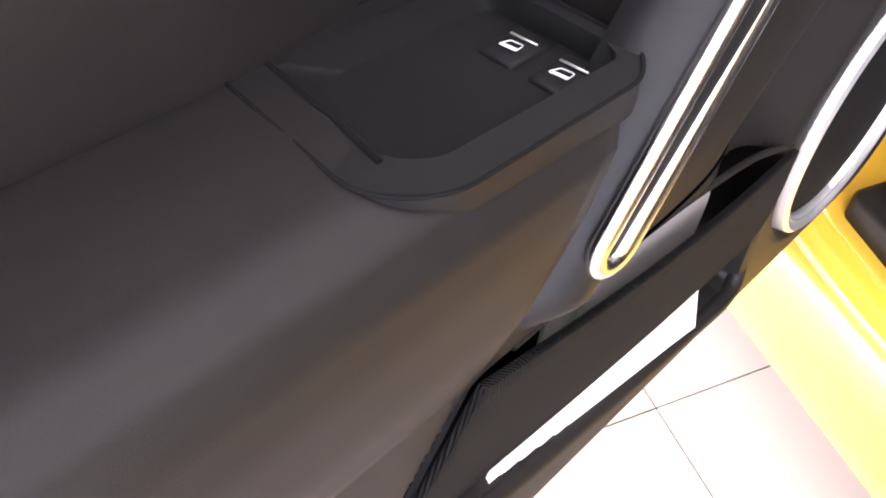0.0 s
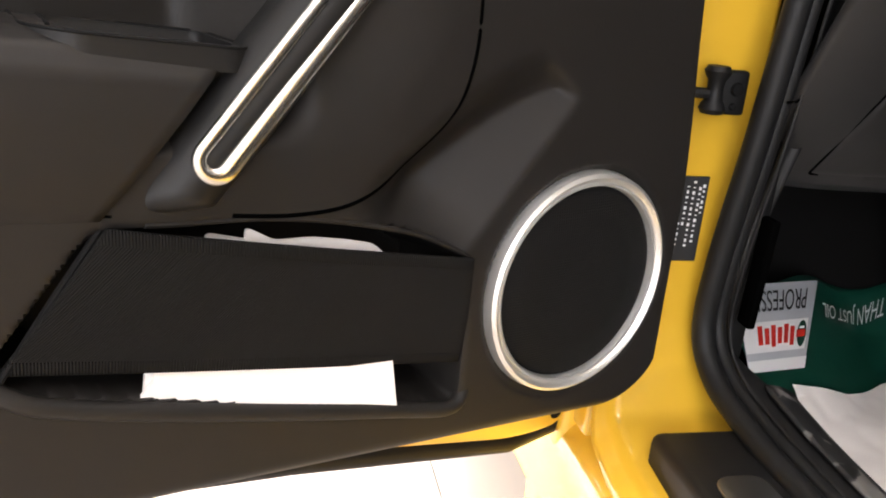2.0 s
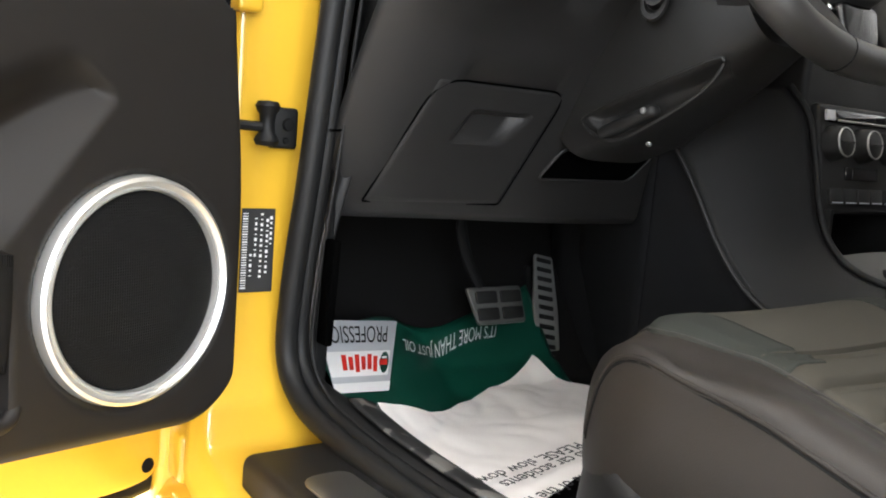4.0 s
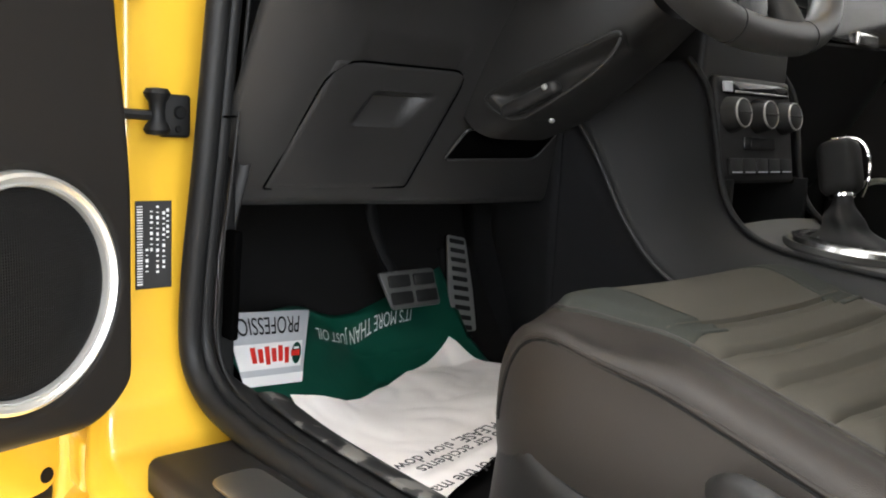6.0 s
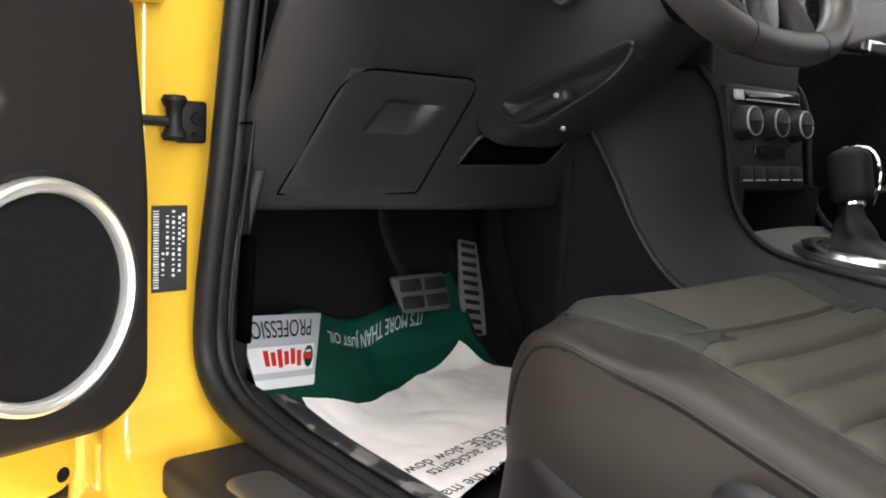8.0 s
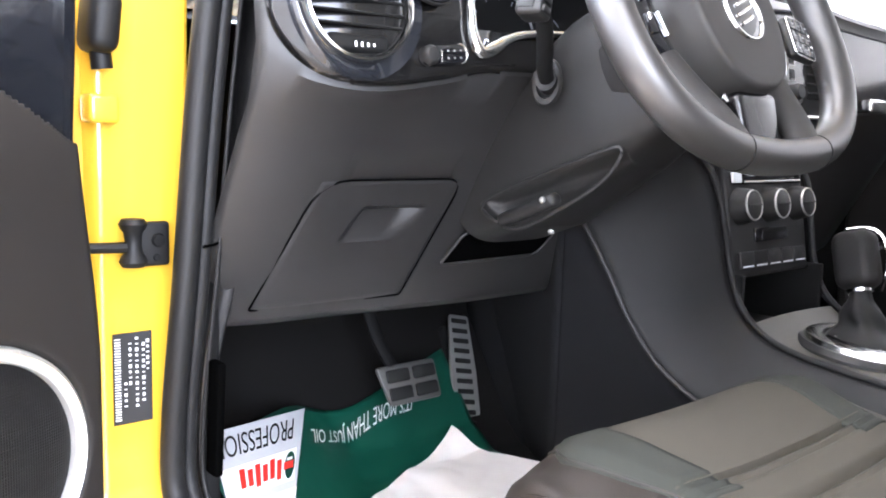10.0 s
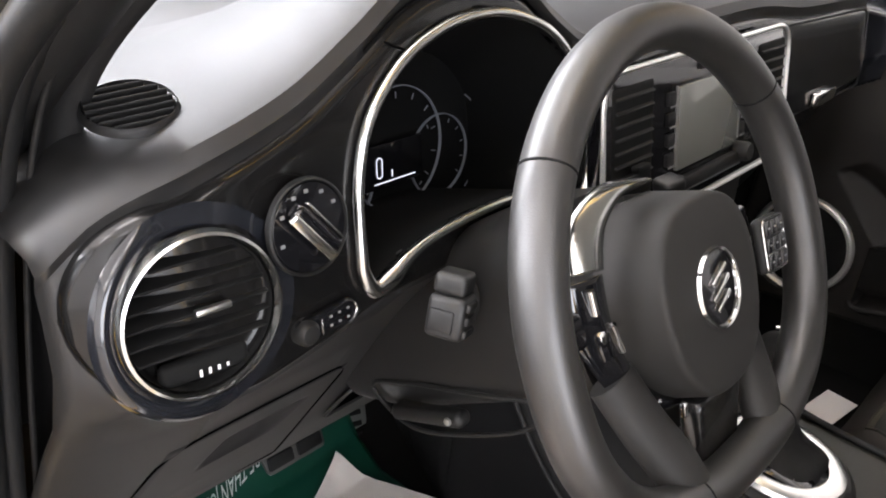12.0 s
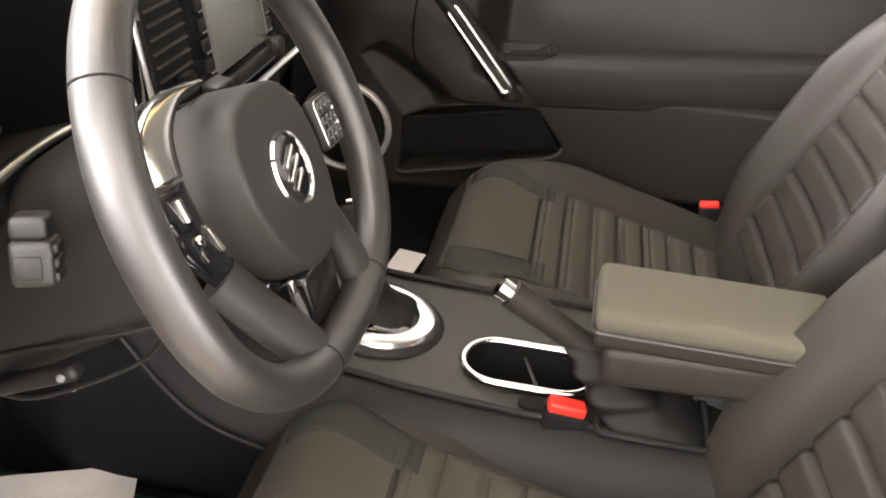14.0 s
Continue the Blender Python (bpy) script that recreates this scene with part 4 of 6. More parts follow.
    def flap_at(a, b):
        """Across and up the flap's slanting four sides."""
        x = (-0.678 + 0.202 * a) * (1 - b) + (-0.645 + 0.195 * a) * b
        return x, 0.633 + 0.148 * b
    def flap_skin(a, b):
        x, z = flap_at(a, b)
        # finger scoop: deep under its upper lip, running out below
        u, v = (x + 0.580) / 0.096, (z - 0.710) / 0.040
        u += 0.24 * (1 - min(1.0, max(0.0, v)))
        deep = 0.8 * ease(-0.02, 0.12, u) * (1 - ease(0.62, 1.0, u)) * (1 - ease(0.94, 1.0, v)) * min(1.0, max(0.0, v)) ** 0.7
        rim = min(a, 1 - a, b, 1 - b)
        return (x, knee(x, z) - 0.0016 + 0.020 * deep + 0.0022 * (1 - ease(0, 0.03, rim)), z)
    fl = part("storage_flap", surf(flap_skin, 72, 60), DASHTOP, dash, "storage flap with a finger scoop")
    edge_pts = rounded([flap_at(0, 0), flap_at(1, 0), flap_at(1, 1), flap_at(0, 1)], [0.003, 0.006, 0.026, 0.036])
    part("flap_gap", tube([(x, knee(x, z) - 0.0002, z) for x, z in edge_pts], 0.0014, 6, closed=True), SHUT, fl)
    # fuse-side gap and the small bin under the column
    hole = rounded([(-0.436, 0.670), (-0.263, 0.672), (-0.240, 0.712), (-0.416, 0.712)], [0.010, 0.014, 0.010, 0.010])
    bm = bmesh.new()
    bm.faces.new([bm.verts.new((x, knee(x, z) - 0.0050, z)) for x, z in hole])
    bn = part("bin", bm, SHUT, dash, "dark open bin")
    part("bin_rim", tube([(x, knee(x, z) - 0.006, z) for x, z in hole], 0.0020, 8, closed=True), DASHTOP, bn)
    return dash


build_dash()


# ---- steering wheel ----
def build_wheel():
    wheel = thing("steering_wheel", "black leather steering wheel with chrome trim and flattened rim", "steering wheel", frame_of((-0.363, -0.265, 0.951), (0, -0.906, 0.424)))
    cy = 0.0125
    def rim_at(a):
        x, y = math.sin(a), math.cos(a)
        if y < 0:
            x, y = math.copysign(abs(x) ** 0.80, x), -abs(y) ** 0.80 * 0.862
        x, y = 0.188 * x, 0.181 * y
        return Vector((x + 0.003, y + cy, -0.006))
    ring = [rim_at(2 * math.pi * i / 96) for i in range(96)]
    part("rim", tube(ring, 0.0172, 20, closed=True, flat=1.1), WHEEL, wheel, "smooth black leather rim")
    for a in (-52, 52, -163, 163):
        c, d = rim_at(radians(a)), (rim_at(radians(a + 1)) - rim_at(radians(a))).normalized()
        m = frame_of(c, d, (0, 0, 1))
        part("rim_seam", lathe([(0.0168, -0.0012), (0.0179, -0.0006), (0.0179, 0.0006), (0.0168, 0.0012)], 24, m @ Matrix.Diagonal((1, 1.08, 1, 1))), DARK, wheel)
    # horn pad: a soft rounded dome
    def pad(a, b):
        t = 2 * math.pi * a
        c, s = math.cos(t), math.sin(t)
        sq = 1 / (abs(c) ** 2.6 + abs(s) ** 2.6) ** (1 / 2.6)
        wide = 0.084 * sq * c
        tall = (0.082 if s > 0 else 0.092) * sq * s
        narrow = 1 - 0.14 * max(0, -s)
        # b: from the back edge over the shoulder to the middle
        if b < 0.45:
            k, z = 0.90 - 0.05 * (b / 0.45), -0.045 + 0.046 * (b / 0.45)
        elif b < 0.62:
            f = (b - 0.45) / 0.17
            k, z = 0.85 - 0.06 * f * f, 0.001 + 0.007 * math.sin(f * math.pi / 2)
        else:
            f = (b - 0.62) / 0.38
            k, z = 0.79 * (1 - f), 0.008 + 0.002 * f
        return (wide * k * narrow, tall * k, z)
    part("horn_pad", surf(pad, 64, 26, closed_u=True), PAD, wheel, "soft charcoal horn pad")
    badge = part("badge", lathe([(0.0, 0.0105), (0.022, 0.0105), (0.0280, 0.0100)], 40), PIANO, wheel, "round emblem")
    part("badge_ring", lathe([(0.0275, 0.0095), (0.0282, 0.0120), (0.0300, 0.0122), (0.0310, 0.0095)], 48), BRIGHT, badge, "chrome ring")
    for y, wide in ((0.010, 0.026), (0.0, 0.030), (-0.010, 0.024)):
        part("badge_bar", rbox(wide, 0.0036, 0.003, 0.001, 2, m=pose(0, y, 0.0118, 0, 0, 24)), BRIGHT, badge)
    # brackets beside the pad: satin chrome above, glossy black below
    def band(inner, outer, z0, z1):
        p, q = spline([(x, y, z0) for x, y in inner], 6), spline([(x, y, z1) for x, y in outer], 6)
        n = min(len(p), len(q)) - 1
        return surf(lambda a, b: p[round(a * n)].lerp(q[round(a * n)], b) + Vector((0, 0, 0.005 * math.sin(math.pi * b))), n, 6)
    for sx in (-1, 1):
        sp = part("spoke", rbox(0.050, 0.030, 0.014, 0.006, 3, m=pose(sx * 0.125, 0.012, -0.036, 0, sx * 4, sx * 4)), PIANO, wheel, "glossy black spoke")
        def flip(pts):
            return [(-sx * x, y) for x, y in pts]
        if sx < 0:
            thick(part("spoke_chrome", band(flip([(-0.010, 0.0865), (-0.045, 0.0865), (-0.072, 0.074), (-0.083, 0.060), (-0.089, 0.044)]), flip([(-0.012, 0.091), (-0.062, 0.097), (-0.096, 0.087), (-0.113, 0.069), (-0.117, 0.048)]), -0.022, -0.031), SATIN, sp, "satin chrome bracket"), 0.004)
        thick(part("spoke_bezel", band(flip([(-0.089, 0.041), (-0.091, 0.010), (-0.085, -0.020), (-0.070, -0.046), (-0.045, -0.068), (-0.010, -0.080)]), flip([(-0.123, 0.043), (-0.125, 0.012), (-0.113, -0.020), (-0.090, -0.052), (-0.056, -0.079), (-0.010, -0.090)]), -0.024, -0.034), PIANO, sp, "glossy black bracket"), 0.004)
        for p, q, r in (((-0.110, 0.036), (-0.107, 0.018), 0.0032), ((-0.108, 0.004), (-0.106, -0.002), 0.0030), ((-0.094, 0.006), (-0.086, -0.016), 0.0030)):
            part("spoke_trim", tube([(-sx * p[0], p[1], -0.0215), (-sx * q[0], q[1], -0.0235)], r, 10), BRIGHT, sp, "thin chrome edge")
        part("bracket_key", rbox(0.012, 0.020, 0.006, 0.002, 2, m=pose(sx * 0.104, -0.006, -0.024, 0, sx * 10, -sx * 8)), PIANO, sp)
        if sx < 0:
            continue
        km = pose(0.137, -0.006, -0.012, 0, 4, -5)
        pad_b = part("button_pad", rbox(0.050, 0.048, 0.012, 0.007, 3, m=km), PLASTIC, sp, "black button pad")
        part("pad_outline", tube([km @ Vector((x, y, 0.0058)) for x, y in rounded([(-0.0235, -0.0225), (0.0235, -0.0225), (0.0235, 0.0225), (-0.0235, 0.0225)], 0.007)], 0.0009, 6, closed=True), RING, pad_b, "thin chrome outline")
        part("pad_outline", rbox(0.040, 0.0010, 0.001, 0.0003, 1, m=km @ pose(0, -0.0075, 0.0064)), RING, pad_b)
        for i in (-1, 0, 1):
            for j in (-1, 0, 1):
                part("button", rbox(0.0130, 0.0125, 0.003, 0.001, 2, m=km @ pose(0.0143 * i, 0.0143 * j, 0.0062)), PIANO, pad_b)
                part("button_mark", rbox(0.004, 0.0012, 0.0006, 0, m=km @ pose(0.0143 * i, 0.0143 * j, 0.0079)), DIM, pad_b)
    # lower double spoke with its glossy infill
    for sx in (-1, 1):
        part("lower_spoke", tube(spline([(sx * 0.090, -0.036, -0.036), (sx * 0.081, -0.076, -0.024), (sx * 0.070, -0.110, -0.013), (sx * 0.062, -0.138, -0.008)], 6), 0.0215, 14, flat=0.70), PAD, wheel, "leather covered lower spoke")
        part("infill_trim", rbox(0.006, 0.012, 0.005, 0.002, 2, m=pose(sx * 0.041, -0.080, -0.014, 0, 0, sx * 20)), BRIGHT, wheel, "small chrome clip")
    part("spoke_infill", prism(rounded([(-0.036, 0.036), (0.036, 0.036), (0.030, -0.036), (-0.030, -0.036)], 0.012), 0.020, pose(0, -0.108, -0.030, 12, 0, 0), 0.006, 3), GLOSS, wheel, "glossy black infill")
    part("hub", lathe([(0.0, -0.12), (0.060, -0.12), (0.072, -0.05), (0.075, -0.04)], 32), PLASTIC, wheel)
    return wheel


build_wheel()


# ---- steering column, stalks and cluster ----
def build_column():
    col = thing("steering_column", "charcoal plastic steering column shroud with stalks", "steering column")
    secs = [(0.07, -0.430, -0.25, 0.700, 0.835), (0.0, -0.430, -0.255, 0.725, 0.870), (-0.07, -0.426, -0.27, 0.765, 0.915), (-0.13, -0.422, -0.285, 0.800, 0.960), (-0.185, -0.415, -0.30, 0.840, 0.985)]
    def shroud(a, b):
        q = b * (len(secs) - 1)
        i = min(int(q), len(secs) - 2)
        f = q - i
        y, x0, x1, z0, z1 = (secs[i][k] * (1 - f) + secs[i + 1][k] * f for k in range(5))
        t = 2 * math.pi * a
        c, s = math.cos(t), math.sin(t)
        k = 1 / (abs(c) ** 4 + abs(s) ** 4) ** 0.25
        x, y, z = (x0 + x1) / 2 + (x1 - x0) / 2 * k * c, y + 0.06 * k * s * 0.6, (z0 + z1) / 2 + (z1 - z0) / 2 * k * s
        # leaf-shaped recess of the adjusting lever, deep under its upper edge
        along = (0.004 - y) / 0.186
        if c < 0 and 0 < along < 1:
            up_z, low_z = 0.757 + 0.069 * along, curve_at([(0.0, 0.757), (0.24, 0.722), (0.6, 0.744), (0.9, 0.783), (1.0, 0.826)], along)
            x += 0.020 * ease(0.0, 0.013, up_z - z) * min(1.0, max(0.0, (z - low_z) / max(1e-4, up_z - low_z)))
        return (x, y, z)
    bm = surf(shroud, 220, 130, closed_u=True)
    rim = [e for e in bm.edges if e.is_boundary]
    bmesh.ops.holes_fill(bm, edges=rim)
    part("shroud", bm, PLASTIC, col)
    leaf = [(-0.4305, 0.006, 0.752), (-0.4290, -0.040, 0.775), (-0.4270, -0.090, 0.793), (-0.4235, -0.140, 0.811), (-0.4190, -0.176, 0.823), (-0.4185, -0.182, 0.814), (-0.4215, -0.160, 0.786), (-0.4260, -0.105, 0.752), (-0.4280, -0.050, 0.728), (-0.4295, -0.010, 0.735)]
    part("leaf_rim", tube(spline(leaf, 6, closed=True), 0.0022, 8, closed=True), PLASTIC, col, "raised rim of the lever recess")
    lever = part("adjust_lever", rbox(0.020, 0.088, 0.016, 0.007, 4, m=pose(-0.424, -0.062, 0.750, -22, 0, 3)), PLASTIC, col, "black column adjusting lever")
    part("lever_pin", lathe([(0.0, 0.003), (0.003, 0.0022), (0.004, 0.0)], 16, frame_of((-0.4345, -0.092, 0.764), (-1, -0.1, 0.1))), PEDAL, lever, "small bright pin")
    part("shroud_screw", lathe([(0.0, 0.003), (0.003, 0.0025), (0.004, 0.0)], 12, frame_of((-0.405, -0.080, 0.727), (-0.5, -0.3, -0.8))), PEDAL, col)
    # round mouth from which the stalk comes
    mouth = frame_of((-0.434, -0.092, 0.889), (-1.0, -0.28, 0.1))
    part("stalk_mouth", lathe([(0.013, 0.0), (0.014, 0.004), (0.019, 0.004), (0.021, 0.0)], 32, mouth @ Matrix.Diagonal((0.85, 1.25, 1, 1))), STALK, col, "oval grey collar round the stalk")
    part("mouth_floor", lathe([(0.0, 0.0005), (0.014, 0.0005), (0.0145, -0.002)], 24, mouth @ Matrix.Diagonal((0.85, 1.25, 1, 1))), DARK, col)
    part("key_lock", lathe([(0.0, 0.006), (0.016, 0.006), (0.019, 0.002), (0.019, -0.01)], 28, frame_of((-0.268, -0.09, 0.87), (0.9, -0.4, 0))), PLASTIC, col)
    # stalks
    for sx, tip in ((-1, (-0.536, -0.166, 0.961)), (1, (-0.205, -0.150, 0.940))):
        root = (-0.430, -0.092, 0.887) if sx < 0 else (-0.285, -0.120, 0.930)
        st = part("stalk", tube(spline([root, (root[0] + sx * 0.022, root[1] - 0.012, root[2] + 0.012), ((root[0] + tip[0]) / 2 + sx * 0.006, -0.135, 0.940), tip], 8), 0.0085, 12, flat=0.8), DARK, col, "black stalk")
        part("stalk_collar", tube([root, (root[0] + sx * 0.014, root[1] - 0.006, root[2] + 0.004)], 0.0115, 16), PLASTIC, st)
        m = frame_of(tip, (sx * 0.9, -0.35, 0.25))
        part("stalk_end", rbox(0.027, 0.030, 0.028, 0.005, 3, m=m @ pose(0, -0.008, 0)), STALK, st)
        part("stalk_top", rbox(0.023, 0.015, 0.024, 0.004, 3, m=m @ pose(-0.001, 0.0140, -0.001)), STALK, st)
        part("stalk_ring", rbox(0.017, 0.016, 0.004, 0.002, 2, m=m @ pose(-0.002, -0.010, 0.0135)), PLASTIC, st, "ribbed end")
        for k in (-1, 0, 1):
            part("stalk_rib", rbox(0.004, 0.006, 0.018, 0.0015, 2, m=m @ pose(0.0135, -0.008 + 0.009 * k, 0.002)), PLASTIC, st)
    return col


build_column()


def build_cluster():
    cl = thing("instrument_cluster", "dark instrument cluster in a satin chrome frame", "instrument panel")
    out = [(p.x, p.z) for p in spline([(x, 0, z) for x, z in CLUSTER], 6, closed=True)]
    mid = Vector((-0.37, 1.01))
    def corner(t):
        """The frame broadens into a lip at its two lower corners."""
        x, z = out[round(t * len(out)) % len(out)]
        return 1 + 0.75 * math.exp(-((abs(x + 0.367) - 0.130) / 0.022) ** 2 - ((z - 0.921) / 0.022) ** 2)
    part("chrome_frame", tube([(x, fascia_y(x, z) - 0.011, z) for x, z in out], 0.0047, 12, closed=True, up=(0, 1, 0), taper=corner), RING, cl, "satin chrome frame")
    def bowl(a, b):
        x, z = out[round(a * len(out)) % len(out)]
        k = 1 - 0.05 * b
        return (mid.x + (x - mid.x) * k, fascia_y(x, z) * (1 - b) - 0.010 + 0.100 * b, mid.y + (z - mid.y) * k - 0.052 * b)
    part("hood_lining", surf(bowl, len(out), 6, closed_u=True), DARK, cl)
    bm = bmesh.new()
    bm.faces.new([bm.verts.new(bowl(i / len(out), 0.97)) for i in range(len(out))])
    face = part("dial_face", bm, DARK, cl)
    for x, y, z, r in ((-0.345, 0.074, 0.952, 0.0615), (-0.414, 0.080, 0.928, 0.043), (-0.276, 0.080, 0.928, 0.043)):
        m = frame_of((x, y, z), (0, -0.99, 0.12))
        dial = part("dial", lathe([(r - 0.0007, 0.0), (r - 0.0004, 0.003), (r + 0.0004, 0.003), (r + 0.0007, 0.0)], 56, m), GLOWDIAL, cl, "thin backlit dial ring")
        for k in range(11):
            a = radians(220 - 26 * k)
            part("dial_mark", rbox(0.0010, 0.10 * r, 0.0008, 0, m=m @ pose(0.86 * r * math.cos(a), 0.86 * r * math.sin(a), 0.001, 0, 0, math.degrees(a) - 90)), GLOWDIAL, dial)
    part("outer_arc", tube([(-0.276 + 0.068 * math.cos(a), 0.079, 0.928 + 0.068 * math.sin(a)) for a in (radians(-45 + 5 * k) for k in range(22))], 0.0008, 6), GLOWDIAL, cl)
    dm = frame_of((-0.352, 0.071, 0.940), (0, -0.99, 0.12))
    disp = part("display", rbox(0.080, 0.044, 0.003, 0.001, 1, m=dm), PIANO, cl)
    part("lit_line", rbox(0.056, 0.0008, 0.0008, 0, m=dm @ pose(0.0, -0.016, 0.0022)), LIT, disp)
    part("lit_car", tube([dm @ Vector((x, y, 0.0024)) for x, y in loop_pts((-0.021, -0.007), (-0.021, 0.006), 0.0036, 6)], 0.0005, 6, closed=True), LIT, disp, "lit car outline")
    part("lit_line", rbox(0.0006, 0.007, 0.0008, 0, m=dm @ pose(-0.004, -0.009, 0.0022)), LIT, disp)
    return cl


build_cluster()


# ---- centre stack and console ----
def build_infotainment():
    ob = thing("infotainment_unit", "glossy black centre unit with screen between two air vents", "radio", frame_of((0.0, -0.082, 0.955), (0, -0.985, 0.17)))
    part("bezel", prism(rounded([(-0.222, -0.085), (0.222, -0.085), (0.222, 0.085), (-0.222, 0.085)], 0.035), 0.02, Matrix.Translation((0, 0, -0.018)), 0.004), PIANO, ob, "glossy black bezel")
    part("bezel_trim", tube([(x, y, 0.002) for x, y in rounded([(-0.222, -0.085), (0.222, -0.085), (0.222, 0.085), (-0.222, 0.085)], 0.035)], 0.0028, 8, closed=True), CHROME, ob, "thin chrome edging")
    part("screen", rbox(0.150, 0.092, 0.006, 0.002, 2, m=pose(-0.004, 0.006, 0.004)), SCREEN, ob, "unlit reflective screen")
    for sx in (-1, 1):
        for k in range(4):
            b = part("screen_key", rbox(0.016, 0.014, 0.005, 0.0015, 2, m=pose(-0.004 + sx * 0.089, 0.042 - 0.022 * k, 0.004)), PLASTIC, ob)
            part("key_line", rbox(0.012, 0.0018, 0.0008, 0, m=pose(-0.004 + sx * 0.089, 0.034 - 0.022 * k, 0.0068)), DIM, b)
        part("key_strip", rbox(0.002, 0.088, 0.003, 0.0006, 1, m=pose(-0.004 + sx * 0.0785, 0.010, 0.0052)), DIM, ob)
        v = part("centre_vent", rbox(0.082, 0.130, 0.012, 0.012, 4, m=pose(sx * 0.168, 0.006, -0.002)), DARK, ob, "rounded centre air vent")
        for k in range(-4, 5):
            part("slat", rbox(0.072, 0.0025, 0.009, 0.001, 1, m=pose(sx * 0.168, 0.006 + 0.0135 * k, 0.0030, 25, 0, 0)), RUBBER, v)
        part("vent_tab", rbox(0.024, 0.008, 0.010, 0.002, 2, m=pose(sx * 0.168, -0.014, 0.013)), DARK, v)
    part("slot_bar", rbox(0.19, 0.016, 0.010, 0.003, 2, m=pose(0.012, -0.058, 0.004)), PLASTIC, ob)
    part("key_line", rbox(0.16, 0.0022, 0.0008, 0, m=pose(0.012, -0.069, 0.0032)), DIM, ob)
    for sx in (-1, 1):
        part("dial_knob", lathe([(0.0, 0.018), (0.010, 0.018), (0.012, 0.014), (0.012, 0.0)], 24, pose(-0.004 + sx * 0.086, -0.052, 0.002)), PLASTIC, ob, "round knob")
    part("hazard_button", rbox(0.06, 0.014, 0.006, 0.002, 2, m=pose(0.0, 0.070, 0.003)), PLASTIC, ob)
    return ob


build_infotainment()

RIM = [(-0.128, -0.075, 0.820), (-0.122, -0.105, 0.780), (-0.116, -0.120, 0.720), (-0.113, -0.132, 0.660), (-0.113, -0.155, 0.612), (-0.117, -0.205, 0.580), (-0.124, -0.30, 0.566), (-0.130, -0.45, 0.558), (-0.132, -0.80, 0.548)]
SEAM = [(-0.262, 0.03, 0.760), (-0.258, -0.01, 0.715), (-0.250, -0.04, 0.665), (-0.240, -0.075, 0.60), (-0.228, -0.12, 0.545), (-0.212, -0.19, 0.505), (-0.200, -0.30, 0.485), (-0.195, -0.45, 0.475), (-0.19, -0.80, 0.47)]


